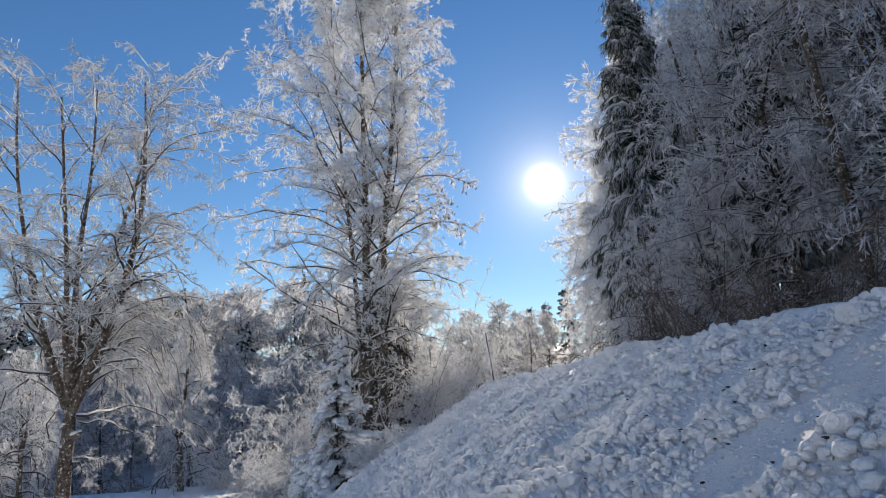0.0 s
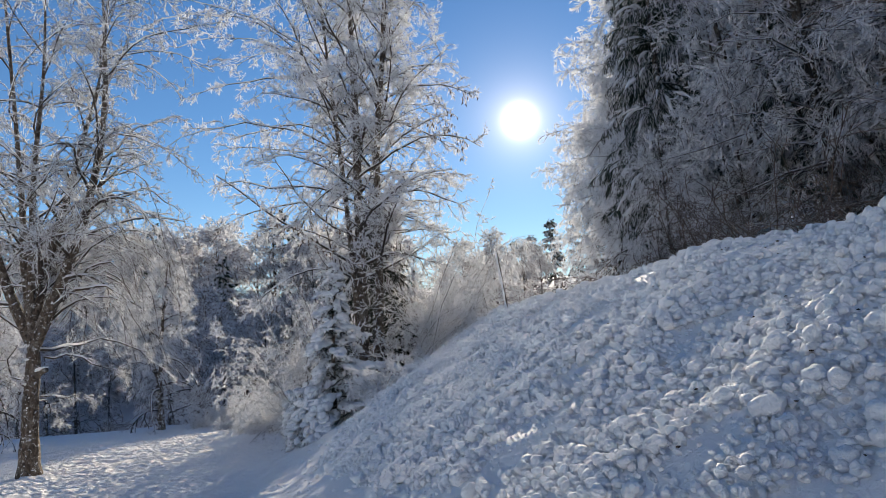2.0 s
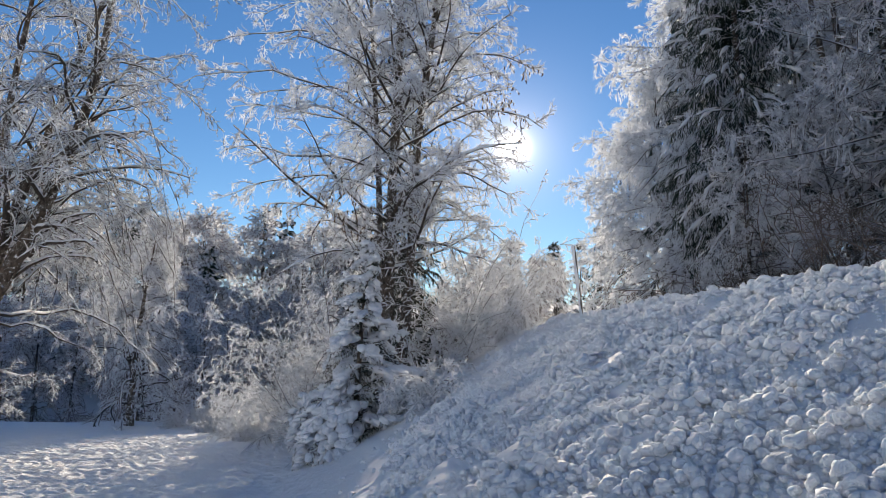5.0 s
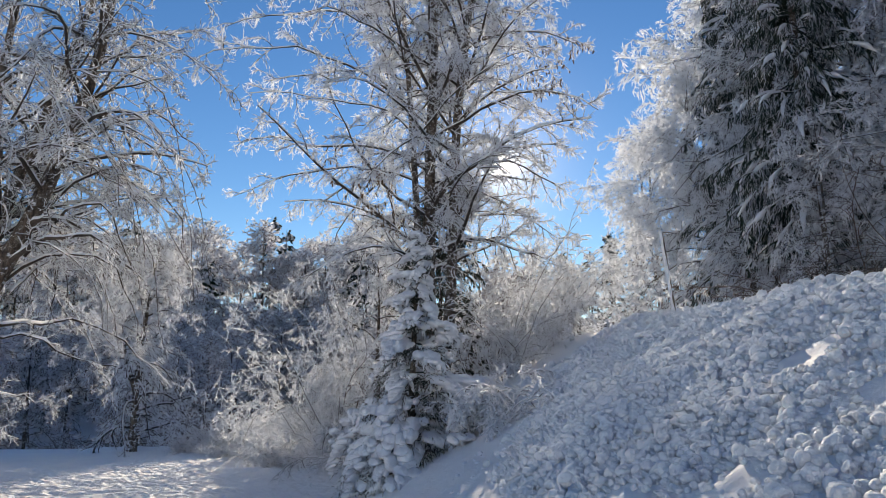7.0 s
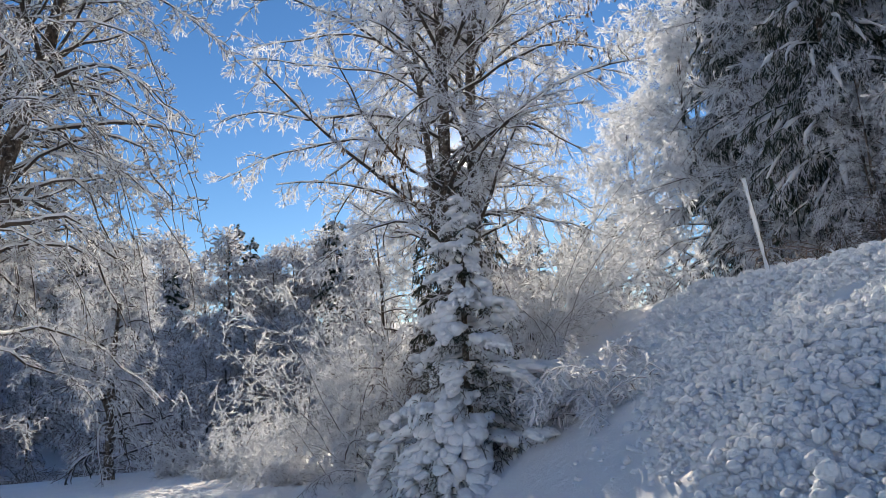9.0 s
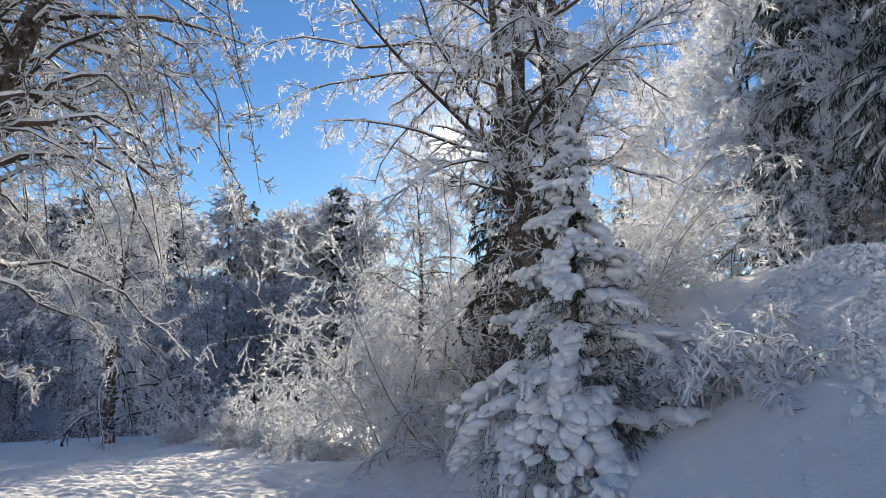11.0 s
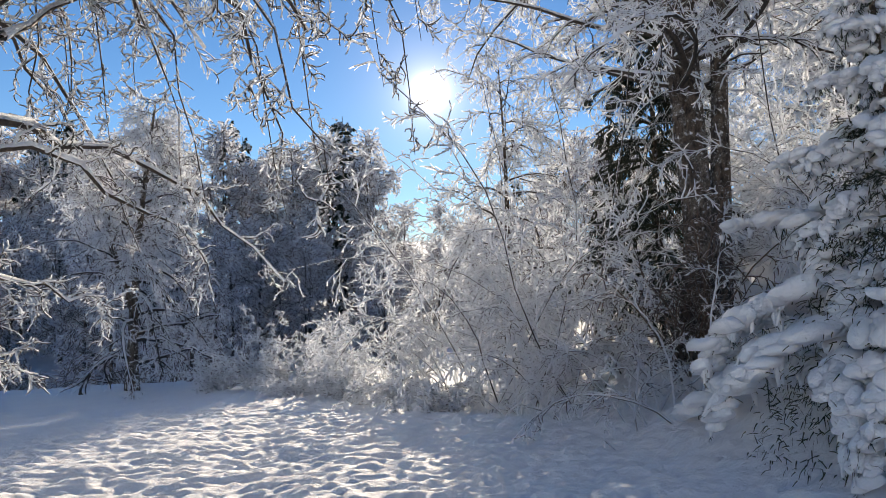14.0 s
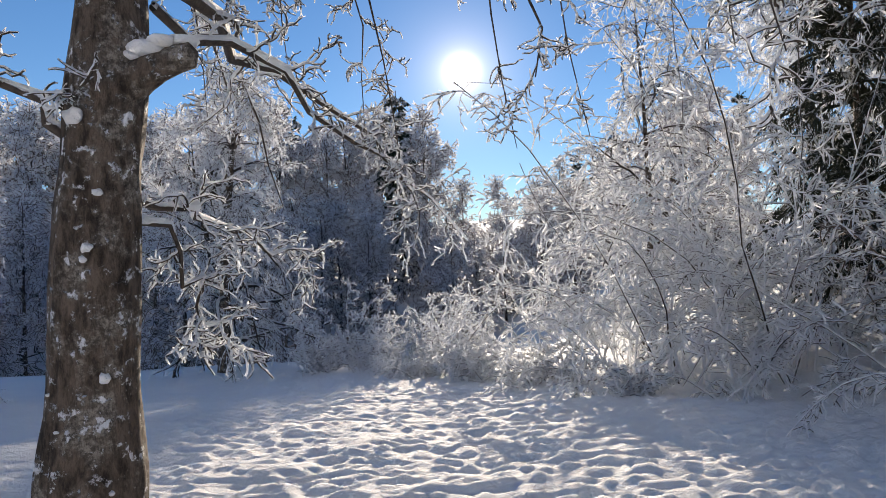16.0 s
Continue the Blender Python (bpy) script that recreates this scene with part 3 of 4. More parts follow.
meadow_tree = deciduous(
    "meadow_tree",
    [
        [(-13.0, 25.1, -0.25), (-12.92, 25.1, 2.0), (-12.82, 25.1, 4.0), (-13.1, 25.2, 6.4), (-13.2, 25.2, 9.0), (-13.7, 25.3, 15.5)],
        [(-12.8, 25.1, 3.8), (-12.0, 25.1, 5.5), (-11.35, 25.1, 7.2), (-10.8, 25.2, 9.3), (-10.5, 25.2, 11.4), (-10.45, 25.2, 13.6), (-10.5, 25.2, 16.0)],
        [(-12.9, 25.1, 3.9), (-13.7, 25.2, 5.8), (-14.4, 25.2, 8.4), (-15.2, 25.3, 12.5), (-15.4, 25.3, 16.5)],
        [(-12.85, 25.1, 4.3), (-12.35, 25.4, 6.8), (-11.95, 25.6, 8.4), (-11.4, 25.7, 10.5), (-10.9, 25.8, 12.4), (-10.6, 25.8, 15.0)],
        [(-12.9, 25.1, 4.6), (-12.7, 24.9, 7.0), (-12.5, 24.7, 9.2), (-12.1, 24.6, 12.5), (-12.0, 24.6, 16.0)],
    ],
    [0.285, 0.215, 0.19, 0.17, 0.15],
    "leafless tree with lichened trunk and snowy twisted branches on the meadow",
    2.3, lambda h: np.interp(h, [0, 3, 8, 12, 16, 18], [3.4, 3.7, 4.2, 4.0, 3.3, 2.2]), 12, 9, 4, r_limb=0.28, low=4.4, elev=(26, 62), droop=0.8, curl=0.12, sides=40, wob=0.3,
    l2=1.1, l3=0.38, l4=0.09, gap=1.8, feather=0.016, r3=0.0115, twig=SNOWY_TWIG, fork=(30, 70),
    extra=[
        ([(-12.75, 25.15, 3.7), (-12.42, 25.9, 3.62), (-12.38, 27.4, 3.8), (-11.98, 28.75, 3.94), (-11.21, 29.2, 3.4), (-10.77, 29.5, 2.85), (-10.0, 29.6, 2.25)], 0.07),
        ([(-12.8, 25.25, 2.25), (-12.5, 25.9, 2.1), (-12.1, 26.6, 2.0), (-11.8, 27.2, 1.75)], 0.035),
        ([(-12.75, 25.3, 2.1), (-12.5, 25.6, 1.8), (-12.45, 25.8, 1.5), (-12.25, 25.9, 1.3)], 0.028),
        ([(-12.98, 25.1, 2.5), (-13.28, 25.05, 2.75), (-13.5, 25.0, 3.3), (-13.4, 25.0, 3.9), (-14.4, 25.1, 4.5)], 0.05),
        ([(-13.1, 25.2, 4.2), (-14.4, 25.6, 5.0), (-15.6, 26.2, 4.6), (-16.6, 26.6, 3.2)], 0.07),
        ([(-12.4, 25.3, 4.7), (-11.5, 26.4, 5.5), (-10.9, 27.6, 5.8), (-10.3, 28.6, 5.5)], 0.05),
        ([(-11.9, 25.3, 5.6), (-10.9, 26.6, 6.6), (-10.3, 28.0, 6.9), (-9.7, 29.2, 6.5)], 0.05),
        ([(-13.2, 25.3, 4.4), (-13.05, 27.6, 5.2), (-12.7, 29.6, 4.4), (-12.4, 31.0, 2.8)], 0.055),
        ([(-12.4, 25.4, 4.3), (-11.8, 27.2, 5.4), (-11.4, 28.8, 5.4)], 0.045),
        ([(-13.3, 25.2, 5.6), (-14.6, 26.8, 6.4), (-15.6, 28.2, 5.6), (-16.2, 29.4, 4.0)], 0.055),
        ([(-13.0, 25.4, 4.6), (-13.4, 27.0, 5.4), (-13.2, 28.6, 5.0), (-12.8, 30.0, 3.8)], 0.06),
        ([(-11.6, 25.2, 6.1), (-10.6, 25.6, 7.2), (-9.7, 26.0, 7.2), (-9.1, 26.3, 6.2), (-8.9, 26.5, 5.2)], 0.05),
        ([(-12.0, 25.2, 5.0), (-11.0, 25.0, 6.0), (-10.2, 24.9, 6.0), (-9.7, 24.9, 5.0), (-9.5, 24.9, 4.1)], 0.05),
        ([(-12.5, 25.1, 4.4), (-11.5, 25.4, 5.1), (-10.6, 25.9, 5.0), (-10.1, 26.3, 4.2), (-9.9, 26.5, 3.3)], 0.055),
        ([(-11.3, 25.2, 7.4), (-10.2, 26.3, 8.6), (-9.3, 27.0, 8.5), (-8.8, 27.4, 7.6)], 0.045),
        ([(-11.2, 25.2, 8.2), (-10.2, 25.0, 9.4), (-9.3, 25.0, 9.4), (-8.8, 25.0, 8.6)], 0.045),
        ([(-12.7, 25.3, 3.4), (-12.0, 26.4, 3.3), (-11.2, 27.2, 2.8), (-10.8, 27.6, 2.1)], 0.045),
    ] + HANGING,
)
# sawn-off stub with its cap of snow
P = line([(-12.85, 25.05, 2.75), (-12.62, 25.02, 2.9), (-12.42, 25.0, 2.98), (-12.33, 25.0, 3.0)], 8)
v, f = tubes(P[None], np.array([[0.16, 0.13, 0.105, 0.09, 0.082, 0.08, 0.078, 0.01]]), 12)
part("stub", v, f, BARK, meadow_tree)
v, f = blobs(np.array([(-12.62, 25.0, 3.02), (-12.52, 25.0, 3.06), (-12.42, 25.0, 3.07), (-12.7, 25.0, 2.98)]), np.array([0.1, 0.11, 0.09, 0.08]), 0.45, 0.05)
part("snow_cap", v, f, SNOW, meadow_tree, "cap of snow on the stub")
for k in range(17):
    h = 0.3 + 3.6 * rng.random() ** 0.8
    a = radians(-90 + rng.normal() * 40)
    wide = 0.01 + 0.014 * rng.random() ** 2
    tall = wide * rng.uniform(0.5, 1.0)
    if k < 5:
        h, a, wide, tall = (2.62, 3.35, 1.9, 2.2, 1.2)[k], radians((-100, -84, -84, -70, -66)[k]), (0.06, 0.07, 0.03, 0.028, 0.03)[k], (0.045, 0.035, 0.025, 0.02, 0.03)[k]
    rr = 0.285 * (1 - 0.88 * (h / 15.5) ** 0.9)
    n, t = np.array([math.cos(a), math.sin(a), 0]), np.array([-math.sin(a), math.cos(a), 0])
    q = BALL_V * (1 + 0.16 * rng.normal(size=(len(BALL_V), 1)))
    v = np.array([-12.93, 25.1, h]) + n * (rr - (wide / rr) ** 2 * 0.1) + q[:, :1] * t * wide + q[:, 1:2] * n * 0.02 + q[:, 2:] * np.array([0, 0, tall])
    part("snow_patch", v, BALL_F, SNOW, meadow_tree)

# the smaller tree behind it
mz = floor_at(-15.1, 42)
small_tree = deciduous(
    "small_tree",
    [[(-15.1, 42, mz - 0.2), (-15.0, 42, 3), (-14.7, 42, 6), (-14.4, 42, 8.4)], [(-15.05, 42, 1.6), (-15.7, 42, 4), (-15.9, 42, 6.2)]],
    [0.18, 0.1],
    "small leafless tree with drooping rimed branches reaching low down",
    4.2, lambda h: np.interp(h, [0, 2, 4, 6, 9], [3.0, 3.6, 3.0, 1.9, 0.7]), 9, 8, 5, low=0.9, split=False, feather=0.026, l2=1.2, l3=0.5, l4=0.13, elev=(12, 55), droop=1.5, curl=0.12, r3=0.013,
)


put_copy(small_tree, -19.8, 34.5, 0.8, 140)


def shrub(place, height, reach, stems, label, n2=8, n3=7, n4=12, lean=(0, 0), feather=0.019, name="shrub", elev=(35, 85), droop=1.1, mat=None, rime=True, r3=0.012, skin=None, l3=0.13, l4=0.03, twig=None):
    x, y = place
    z = floor_at(x, y) - 0.1
    ob = empty(name, (x, y, z), label, "shrub")
    a = rng.uniform(0, 2 * np.pi, stems)
    e = np.radians(rng.uniform(*elev, stems))
    d = np.stack([np.cos(a) * np.cos(e) + lean[0], np.sin(a) * np.cos(e) + lean[1], np.sin(e)], -1)
    px, py = x + 0.5 * reach * rng.uniform(-0.6, 0.6, stems), y + 0.5 * reach * rng.uniform(-0.6, 0.6, stems)
    p = np.stack([px, py, smooth_ground(px, py) - 0.1], -1)
    L = height * rng.uniform(0.6, 1.3, stems)
    P1, R1 = clear(*run(p, unit(d), L, np.full(stems, 0.02), 9, droop, 0.09, 0.35, 0.06))
    for i in range(len(P1)):
        part("stem", *tubes(P1[i : i + 1], R1[i : i + 1], 5), mat or skin or LIMB, ob)
    P2, R2 = clear(*spawn(P1, R1, n2, (0.12, 1.0), (20, 55), height * 0.3, 6, droop * 0.8, 0.12, 0.6, 0.5, 0.8, 0.011, 0.55, 0.1))
    part("branchwork", *tubes(P2, R2, 4), mat or FROST, ob, "thin branches", "stuff")
    tw, fe = twigs(P2, R2, n3, n4, 0.1 + height * l3, 0.05 + height * l4, 0.8, curl=0.2, feather=feather, r3=r3, K3=4, K4=2, wob=0.2)
    part("twigwork", *tw, mat or twig or FROST, ob, "fine twigs", "stuff")
    if rime:
        part("rime", *fe, RIME, ob, "feathers of white rime", "stuff", smooth=False)
    return ob


THICKET = "arching leafless shrub under thick white rime"
for x, y, h, r, n in ((-6.6, 34.2, 2.8, 2.4, 9), (-4.4, 34.5, 4.8, 3.0, 12), (-4.8, 31.0, 2.6, 2.4, 9), (-8.0, 35.2, 2.0, 2.0, 9), (0.6, 32.5, 3.2, 3.0, 12), (-2.6, 27.4, 2.4, 2.4, 11), (-3.6, 31.2, 3.4, 2.6, 10), (-0.9, 30.6, 3.2, 2.6, 12), (-5.0, 37.0, 2.4, 2.6, 9), (-5.8, 29.8, 2.2, 2.2, 8)):
    shrub((x, y), h, r, n, THICKET, 8, 6, 3, feather=0.032, r3=0.021, elev=(30, 84), droop=1.8, l3=0.09, l4=0.02, skin=SNOWY_TWIG)
# taller shrubs whose shoots rise high before they bow
for x, y, h, r, n in ((-6.2, 32.2, 5.2, 1.8, 13), (-5.2, 30.6, 5.8, 2.0, 13), (-1.1, 29.9, 5.0, 2.2, 12), (0.3, 31.2, 4.4, 2.2, 12), (-4.6, 33.0, 6.2, 2.0, 12), (-6.8, 33.6, 4.2, 1.6, 11), (1.6, 33.5, 4.6, 2.2, 12)):
    shrub((x, y), h, r, n, "tall arching leafless shrub under white rime", 9, 6, 4, feather=0.026, r3=0.017, elev=(52, 88), droop=1.25, l3=0.07, l4=0.02, skin=SNOWY_TWIG)
for x, y, h in ((-11.0, 39.6, 2.0), (-9.5, 40.4, 2.1), (-12.4, 39.8, 1.2), (-8.8, 38.0, 1.7), (-10.3, 38.8, 1.2), (-9.0, 36.0, 1.5), (-9.9, 37.0, 1.0), (-8.2, 33.8, 0.8), (-7.6, 31.2, 0.7)):
    shrub((x, y), h, 1.5, 14, "low spiky shrub white with rime", 8, 5, 4, name="low_shrub", feather=0.03, elev=(25, 88), droop=0.6, skin=FROST, r3=0.026, l3=0.09, l4=0.03)
# bush in front of the tall tree, its twigs knobbly with snow
for x, y, h, n in ((-4.9, 28.0, 3.2, 10),):
    shrub((x, y), h, 1.6, n, "tangled bush with knobbly snow on its dark twigs", 10, 10, 4, name="snowy_bush", feather=0.026, elev=(30, 88), droop=1.5, mat=SNOWY_TWIG, r3=0.013, l3=0.06, l4=0.015)
shrub((-3.6, 29.0), 2.4, 1.2, 18, "bare brown shoots round the foot of the tall tree", 8, 5, 3, name="brown_shoots", elev=(60, 88), droop=0.6, mat=BROWN, rime=False)
# slender thin-stemmed tree standing in the thicket
deciduous(
    "slender_tree",
    [[(-4.9, 36.2, -0.1), (-4.6, 36.4, 2.6), (-4.5, 36.6, 5.2), (-4.6, 36.6, 8.0)]],
    [0.11],
    "slender leafless tree with level rimed branches in the thicket",
    4.5, lambda h: np.interp(h, [0, 3, 6, 9], [2.2, 2.6, 2.0, 0.8]), 9, 8, 6, low=1.2, split=False, feather=0.022, elev=(8, 45), droop=1.3, l2=1.1, l3=0.45, l4=0.13, r3=0.012, curl=0.12,
)


# ---- the young fir ----
def young_fir(x, y, height, reach):
    z = floor_at(x, y) - 0.1
    ob = empty("young_fir", (x, y, z), "young fir bowed under thick clumps of snow at the bank's foot", "tree")
    P = line([(x, y, z), (x + 0.1, y + 0.2, z + height * 0.5), (x + 0.3, y + 0.55, z + height)], 10)
    part("trunk", *tubes(P[None], np.linspace(0.09, 0.02, 10)[None], 9), BARK, ob)
    q = rng.random(9000) ** 1.1
    a = rng.uniform(0, 2 * np.pi, 9000)
    way = np.stack([np.cos(a), np.sin(a), rng.uniform(-0.6, 0.1, 9000)], -1)
    core = P[np.minimum((q * 9).astype(int), 8)] + np.array([0.0, 0, 0.15]) + way * (reach * 0.55 * (1.02 - q) ** 1.4 * rng.random(9000) ** 0.5)[:, None]
    core[:, 2] = np.maximum(core[:, 2], smooth_ground(core[:, 0], core[:, 1]) + 0.1)
    I, _ = run(core, unit(way + 0.8 * rng.normal(size=way.shape)), rng.uniform(0.05, 0.13, 9000), np.full(9000, 0.01), 3, 0.6, 0.2, 0.5)
    part("inner_foliage", *ribbons(I, 0.014, 0.1), DARK_NEEDLE, ob, "dark needles deep inside the tree", "stuff", smooth=False)
    n = 60
    for k in range(n):
        u = 0.05 + 0.93 * (k + 0.4 * rng.random()) / n
        f = u * 9
        i = min(int(f), 8)
        p = P[i] + (P[i + 1] - P[i]) * (f - i)
        a = k * 2.39996 + rng.normal() * 0.2
        e = radians(6 + 40 * u * u + rng.normal() * 9)
        L = reach * (1.03 - u) ** 1.4 * rng.uniform(0.6, 1.2) + 0.16
        d = np.array([[math.cos(a) * math.cos(e), math.sin(a) * math.cos(e), math.sin(e)]])
        P1, R1 = run(p[None], d, np.array([L]), np.array([0.022]), 9, 1.5, 0.1, 0.4, 0.08)
        P1[:, :, 2] = np.maximum(P1[:, :, 2], smooth_ground(P1[:, :, 0], P1[:, :, 1]) + 0.07)
        P2, R2 = spawn(P1, R1, 12, (0.15, 1.0), (35, 75), 0.14 + 0.16 * L, 6, 2.9, 0.14, 0.7, 0.5, 0.4, 0.01, 0.3, 0.15)
        P3, R3 = spawn(P2, R2, 9, (0.1, 1.0), (40, 65), 0.09, 2, 0.5, 0.1, 0.8, 0.5, 0.6, 0.006, 0.2)
        P4, R4 = spawn(P1, R1, 16, (0.1, 1.0), (40, 80), 0.11, 2, 0.5, 0.1, 0.8, 0.5, 0.9, 0.006, 0.2)
        bough = part("bough", *joined([tubes(P1, R1, 5), tubes(P2, R2, 4), tubes(P3, R3, 3), tubes(P4, R4, 3)]), NEEDLE, ob, "dark green needled bough")
        # the load: rounded clumps heaped on the bough, and sleeves on its hanging side shoots
        m = max(6, int(38 * L / reach) + 6)
        q = np.linspace(0.22, 1.0, m) + rng.normal(size=m) * 0.03
        g = np.clip(q, 0, 1) * 8
        gi_ = np.minimum(g.astype(int), 7)
        spot = P1[0, gi_] + (P1[0, gi_ + 1] - P1[0, gi_]) * (g - gi_)[:, None]
        fat = 1.05 * (0.04 + 0.085 * (0.2 + 0.8 * L / reach) * rng.uniform(0.55, 1.1, m)) * np.sin(np.clip(q, 0.1, 0.9) * np.pi) ** 0.4
        side = np.array([-math.sin(a), math.cos(a), 0]) * (rng.normal(size=(m, 1)) * 0.12 * (0.3 + L / reach))
        bits = [lumps(spot + side + np.stack([0 * fat, 0 * fat, fat * 0.25], -1), fat, COARSE, COARSE_F, 0.75, np.array([math.cos(a), math.sin(a), -0.5]) / 1.12)]
        some = rng.random(len(P2)) < rng.uniform(0.7, 1.0)
        w2 = np.array([0.7, 1.0, 1.1, 1.0, 0.8, 0.3])[None]
        Q2 = (0.022 + 0.026 * rng.random((some.sum(), 1))) * w2 * (1 + 0.3 * rng.normal(size=(some.sum(), 6)))
        v, f = tubes(P2[some] + np.array([0, 0, 0.02]), np.abs(Q2) + 0.006, 6)
        bits.append((v, np.concatenate([f[:, [0, 1, 2]], f[:, [0, 2, 3]]])))
        v, f = joined(bits)
        load = part("snow_load", v, f, SNOW, bough, "thick rounded clumps of snow", "stuff")
        load.parent = bough
        load.matrix_parent_inverse = Matrix()
        load.data.vertices.foreach_set("co", (np.asarray(v, np.float32) - np.array(ob.matrix_world.translation, np.float32)).ravel())
        load.data.update()
    return ob


young_fir(-3.75, 24.7, 5.2, 2.9)
# sapling bent over by its snow on the slope beside the fir
shrub((-1.9, 22.8), 1.6, 0.8, 8, "thin sapling bowed over by snow", 8, 6, 4, (0.1, -0.15), 0.04, "sapling", (50, 85), 2.0, skin=FROST, r3=0.02)
shrub((-2.5, 23.8), 1.5, 1.0, 12, "thin sapling bowed over by snow", 8, 6, 4, (0.0, -0.1), 0.04, "sapling", (40, 85), 2.0, skin=FROST, r3=0.02)


# ---- woods ----
def conifer(name, place, height, reach, label, whorls=16, per=7, n2=10, n3=6, r=0.16, droop=0.8, width=0.16, first=0.08, group="", skin=None, load=0):
    x, y = place
    z = floor_at(x, y) - 0.15
    ob = empty(name, (x, y, z), label, "tree", group)
    P = line([(x, y, z), (x, y, z + height * 0.5), (x, y, z + height)], 8)
    part("trunk", *tubes(P[None], np.linspace(r, 0.02, 8)[None], 8), BARK, ob)
    n = whorls * per
    u = first + (0.98 - first) * (np.repeat(np.arange(whorls), per) + 0.6 * rng.random(n)) / whorls
    a = rng.uniform(0, 2 * np.pi, n)
    e = np.radians(-15 + 50 * u + rng.normal(size=n) * 9)
    p = np.stack([np.full(n, x), np.full(n, y), z + u * height], -1)
    d = np.stack([np.cos(a) * np.cos(e), np.sin(a) * np.cos(e), np.sin(e)], -1)
    L = reach * (1.02 - u) ** 0.75 * rng.uniform(0.6, 1.25, n) + 0.15
    P1, R1 = run(p, d, L, 0.02 + 0.03 * L / reach, 7, droop, 0.07, 0.5)
    P2, R2 = spawn(P1, R1, n2, (0.15, 1.0), (30, 60), reach * 0.36, 4, droop * 1.2, 0.12, 1.0, 0.6, 0.35, 0.015, 0.55)
    P3, R3 = spawn(P2, R2, n3, (0.1, 1.0), (25, 60), reach * 0.13, 2, droop, 0.15, 0.8, 0.6, 0.6, 0.01)
    if load:
        pick = rng.permutation(len(P1))[:load]
        v, f = tubes(P1[pick][:, 2:7] + np.array([0, 0, 0.05]), np.array([0.04, 0.07, 0.09, 0.08, 0.03])[None] * rng.uniform(0.4, 1.3, (len(pick), 5)), 6)
        part("snow_load", v, f, SNOW, ob, "clumps of snow weighing on the boughs", "stuff")
    part("boughwork", *joined([tubes(P1, R1, 4), ribbons(P2, width, 0.8), ribbons(P3, width * 0.75, 0.45)]), skin or NEEDLE, ob, "dark green boughs", "stuff", smooth=False)
    return ob


conifer("dark_spruce", (-2.5, 32.2), 7.4, 2.2, "small dark spruce standing close behind the tall tree", 15, 7, 10, 18, 0.1, 0.9, 0.028, skin=DARK_NEEDLE)


WOOD = "trees of the wood on the bank"
spruce = conifer("spruce", (10.2, 32.0), 19, 3.5, "tall spruce with snow lying on dark boughs", 28, 8, 11, 18, 0.26, 1.1, 0.048, group=WOOD, load=170)
for x, y, s, t in ((14.5, 27, 1.1, 40), (19, 23, 1.15, 110), (13, 41, 1.15, 200), (20, 33, 1.25, 300), (24, 19, 1.1, 20), (17, 47, 1.1, 150), (26, 28, 1.2, 75), (20, 13, 1.0, 222)):
    put_copy(spruce, x, y, s, t)
beech_z = floor_at(12, 46)
beech = deciduous(
    "beech",
    [[(13.5, 46, beech_z - 0.2), (13.6, 46, beech_z + 5), (13.3, 46, beech_z + 10), (13.4, 46, beech_z + 16)], [(13.5, 46, beech_z + 3), (12.6, 45.5, beech_z + 9), (12.0, 45.2, beech_z + 13)]],
    [0.22, 0.14],
    "leafless beech with drooping rimed branches at the wood's edge",
    2.4, lambda h: np.interp(h, [0, 4, 9, 14, 17], [5.0, 5.2, 4.6, 3.0, 1.2]), 8, 6, 13, lite=True, low=1.2, split=False, feather=0.03, l2=1.9, l3=0.9, l4=0.34, elev=(0, 50), droop=0.9, r3=0.02, group=WOOD,
)
for x, y, s, t in ((13.9, 40.0, 1.3, 80), (17.2, 50.0, 1.45, 40), (18.5, 43.0, 1.35, 210), (10.0, 36.0, 0.52, 100), (9.0, 29.6, 0.4, 220), (13.5, 34, 0.9, 170), (15.0, 58, 1.0, 10), (11.2, 27.5, 0.5, 300)):
    put_copy(beech, x, y, s, t)
bz = floor_at(13, 25)
bare = deciduous(
    "forest_beech",
    [[(13, 25, bz - 0.2), (12.9, 25, bz + 5), (12.6, 25, bz + 10), (12.4, 25, bz + 17)], [(13, 25, bz + 3), (12.2, 24.6, bz + 9), (11.4, 24.4, bz + 14)]],
    [0.22, 0.14],
    "brown leafless beech in the wood with little rime, greyed for shade",
    2.2, lambda h: np.interp(h, [0, 4, 9, 14, 17], [4.6, 5.0, 4.6, 3.4, 1.6]), 8, 7, 4, low=1.5, split=False, feather=0.05, l2=1.9, l3=0.9, l4=0.3, elev=(0, 50), droop=0.9, r3=0.016, group=WOOD, lite=True, twig=SNOWY_TWIG, rime=SHADE_RIME,
)
for x, y, s, t in ((14, 19, 0.9, 300), (12.0, 14.5, 0.8, 60), (17.5, 29, 1.15, 250), (17, 38, 1.2, 20), (21, 25, 1.2, 130), (18, 17, 1.1, 190), (16.5, 23, 1.0, 330)):
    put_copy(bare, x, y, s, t)
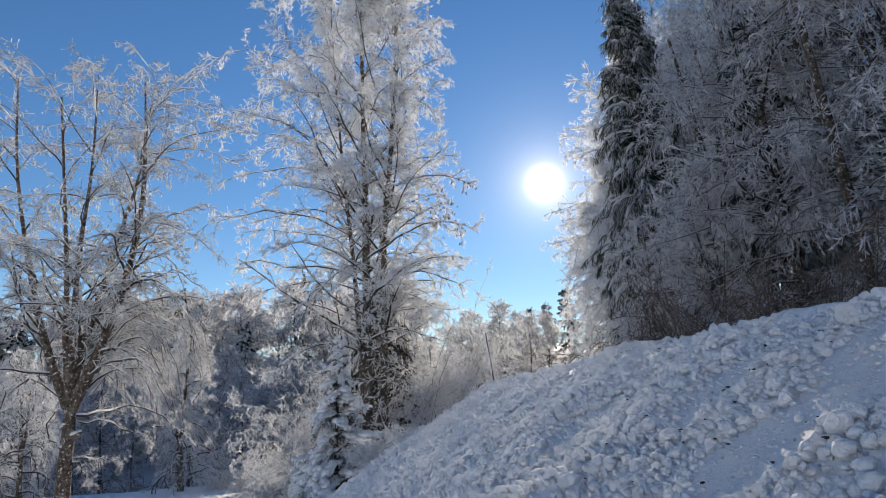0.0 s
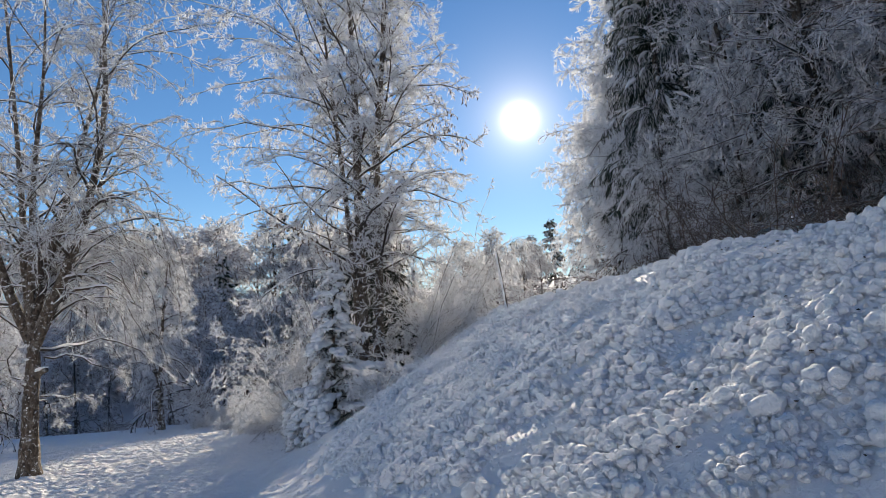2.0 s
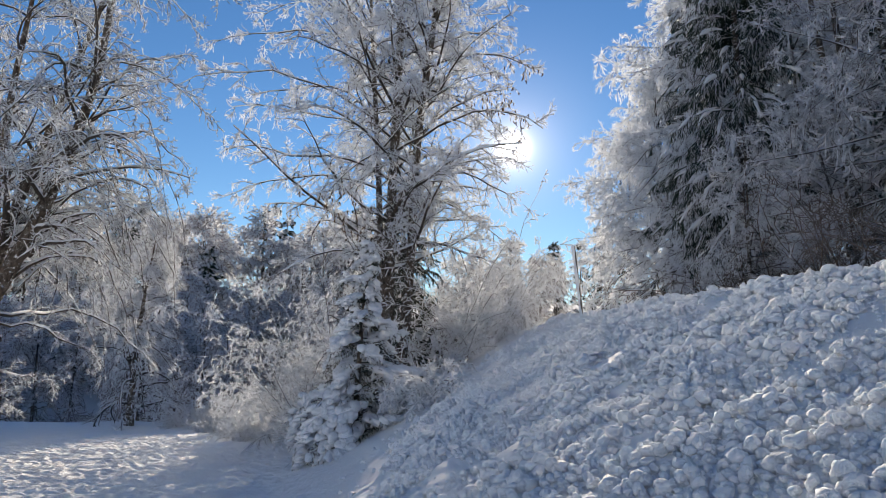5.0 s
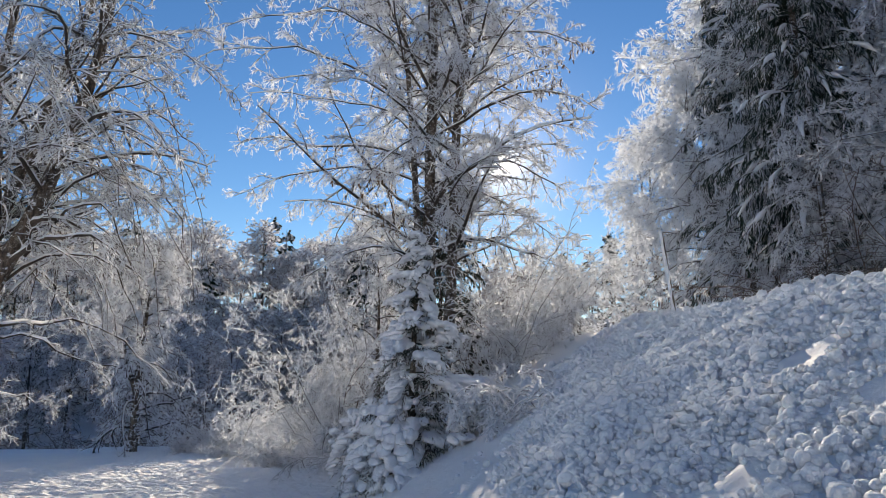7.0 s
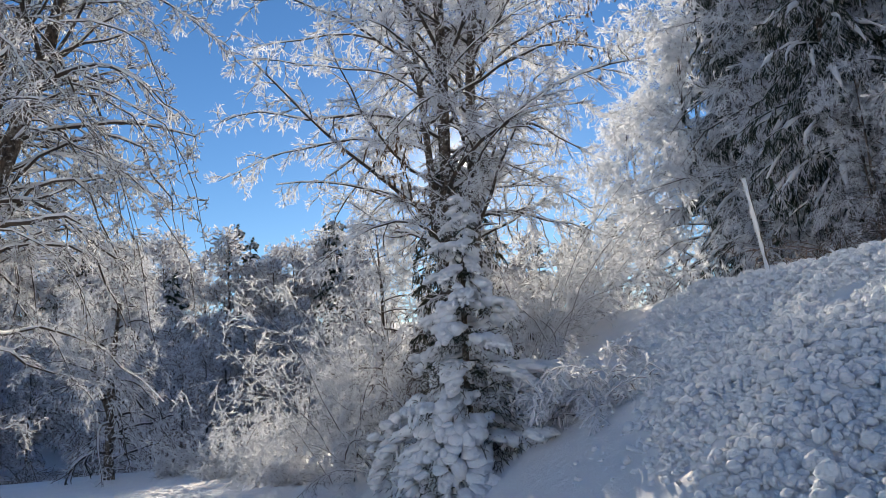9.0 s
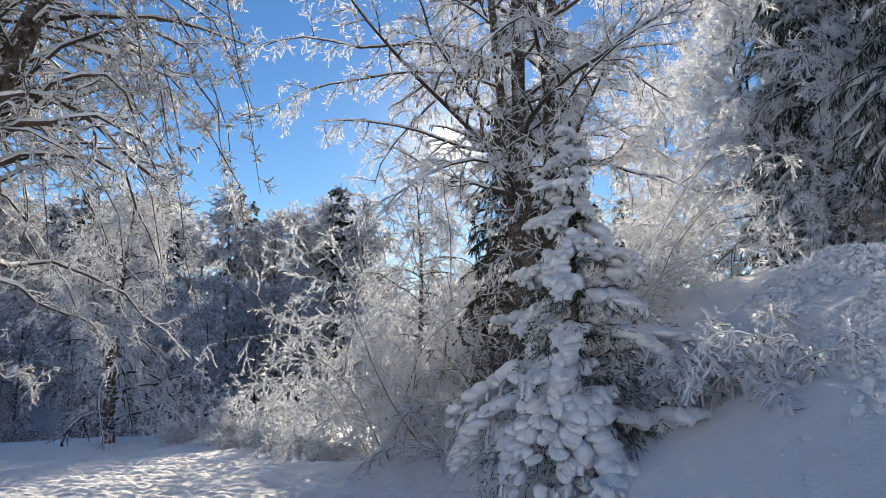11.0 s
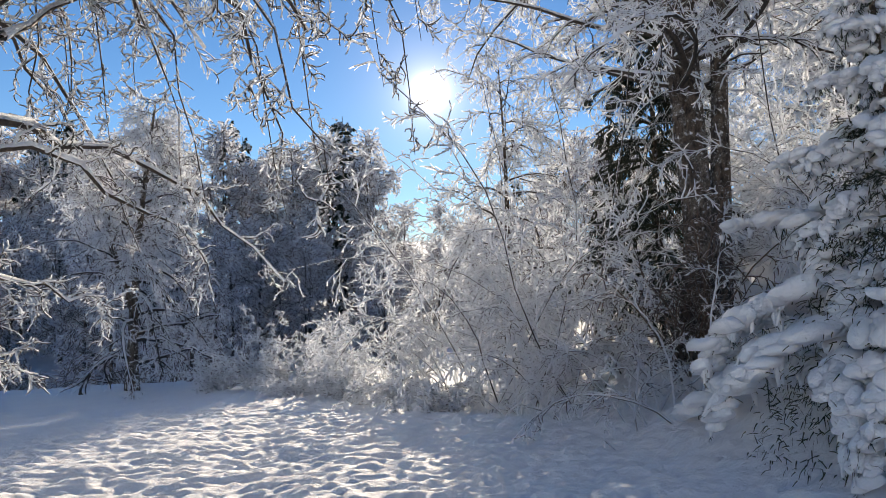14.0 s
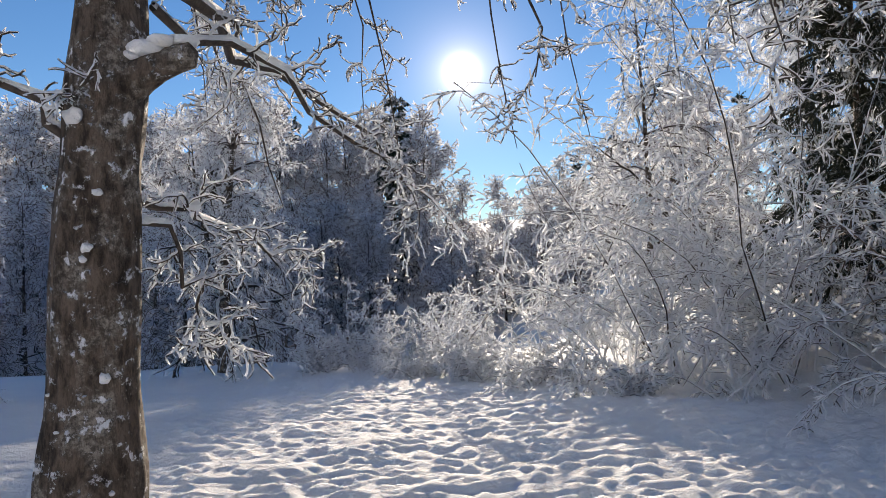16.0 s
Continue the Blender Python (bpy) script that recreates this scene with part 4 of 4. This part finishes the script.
# bare brown growth along the foot of the wood
for x, y, h in ((7.4, 22.5, 3.4), (8.0, 18.5, 3.4), (8.2, 14.5, 3.2), (9.8, 26.5, 4.0), (10.8, 20.5, 4.2), (11.4, 15.5, 4.0), (7.6, 27.6, 3.2), (10.5, 11.5, 3.6)):
    shrub((x, y), h, 3.4, 20, "tangle of bare brown brushwood in the shade of the wood", 7, 5, 4, elev=(10, 75), droop=0.6, mat=BROWN, rime=False, name="brushwood")
for k in range(26):
    x, y = rng.uniform(11, 24), rng.uniform(11, 34)
    z = floor_at(x, y) - 0.2
    le = rng.normal() * 0.8 - 1.2
    P = line([(x, y, z), (x + le * 0.4, y, z + 6), (x + le, y + rng.normal() * 0.4, z + 15)], 10)
    ob = empty("forest_tree", (x, y, z), "slim dark tree with bare branches inside the wood", "tree", "trunks inside the wood")
    part("trunk", *tubes(P[None], np.linspace(0.16 + 0.06 * rng.random(), 0.07, 10)[None], 8), BARK, ob)
    n = 14
    a = rng.uniform(0, 2 * np.pi, n)
    p = P[rng.integers(1, 9, n)]
    d = np.stack([np.cos(a), np.sin(a), rng.uniform(-0.2, 0.5, n)], -1)
    Q, R = run(p, unit(d), rng.uniform(1, 2.6, n), np.full(n, 0.025), 6, 0.5, 0.12, 0.3, 0.05)
    Q2, R2 = spawn(Q, R, 9, (0.2, 1), (25, 60), 0.9, 4, 0.5, 0.15, 0.6, 0.5, 0.8, 0.01)
    part("branchwork", *joined([tubes(Q, R, 4), tubes(Q2, R2, 3)]), BROWN, ob, kind="stuff")

# stake on the crest of the bank
pz = floor_at(1.63, 23.75)
stake = empty("stake", (1.63, 23.75, pz - 0.1), "leaning wooden stake crusted with snow on the bank", "stake")
P = line([(1.7, 23.75, pz - 0.15), (1.62, 23.78, pz + 0.8), (1.52, 23.8, pz + 1.8)], 12)
part("post", *tubes(P[None], (0.035 * (1 + 0.1 * rng.normal(size=12)))[None], 10), BARK, stake)
part("snow_crust", *tubes(P[None] + np.array([-0.025, -0.015, 0.01]), (0.036 * (1 + 0.2 * rng.normal(size=12)))[None], 9), SNOW, stake)

# ---- the far wood ----
FAR = "far wood beyond the meadow"
fz = floor_at(-20, 68)
far_tree = deciduous(
    "far_tree",
    [[(-20, 68, fz - 0.2), (-19.9, 68, fz + 4), (-20.1, 68, fz + 8), (-20, 68, fz + 12)]],
    [0.17],
    "far leafless tree grey with rime",
    3.0, lambda h: np.interp(h, [0, 4, 8, 12], [3.0, 3.2, 2.4, 0.8]), 7, 4, 6, lite=True, low=0.8, split=False, feather=0.095, l2=1.5, l3=0.8, l4=0.36, elev=(20, 65), droop=0.8, r3=0.03, sides=6, group=FAR, twig=BROWN, rime=THIN_RIME,
)
far_spruce = conifer("far_spruce", (-21, 78), 15, 2.8, "far dark spruce dusted with snow", 13, 6, 6, 4, 0.18, 0.9, 0.3, group=FAR)
def scattered(count, x0, x1, y0, y1, gap):
    spots = []
    for k in range(4000):
        x, y = rng.uniform(x0, x1), rng.uniform(y0, y1)
        if all((x - a) ** 2 + (y - b) ** 2 > gap * gap for a, b in spots):
            spots.append((x, y))
        if len(spots) == count:
            break
    return spots


for x, y in scattered(22, -6, 9, 66, 84, 2.6):
    put_copy(far_tree, x, y, rng.uniform(0.5, 0.68), rng.uniform(0, 360))
for x, y in scattered(26, -62, -12, 53, 64, 3.2):
    put_copy(far_tree, x, y, rng.uniform(0.68, 0.86), rng.uniform(0, 360))
for x, y in scattered(26, -48, -9, 69, 82, 3.2):
    put_copy(far_tree, x, y, rng.uniform(0.75, 0.95), rng.uniform(0, 360))
for k, (x, y) in enumerate(scattered(84, -95, -3.5, 84, 106, 3.0)):
    put_copy(far_spruce if k % 5 == 3 else far_tree, x, y, rng.uniform(1.15, 1.5) * (0.92 if k % 5 == 3 else 1), rng.uniform(0, 360))
for x, y, s in ((4.4, 50, 0.62), (2.2, 48, 0.55), (6.6, 52, 0.52), (8.4, 55, 0.5), (3.2, 56, 0.62), (0.6, 46, 0.5), (-1, 84, 0.9), (3, 88, 0.9), (6.5, 86, 0.82), (10, 90, 0.8), (13, 86, 0.75), (0.5, 64, 0.6), (5, 70, 0.6)):
    put_copy(far_tree, x, y, s, rng.uniform(0, 360))
for x, y, s in ((11.8, 90, 0.72), (14, 90, 0.75), (16.6, 91, 0.85), (19, 88, 0.8), (22, 90, 0.95), (24.5, 89, 0.9), (27, 93, 1.0), (30, 90, 1.0), (18, 97, 0.9), (25, 98, 1.0)):
    put_copy(far_spruce, x, y, s, rng.uniform(0, 360))
for x, y in [(-58 + 5.2 * k + rng.normal() * 1.5, 48.5 + rng.normal() * 1.2) for k in range(10)]:
    shrub((x, y), 3.4, 5.5, 16, "dark undergrowth at the edge of the far wood", 5, 3, 3, mat=BROWN, rime=False, name="undergrowth")
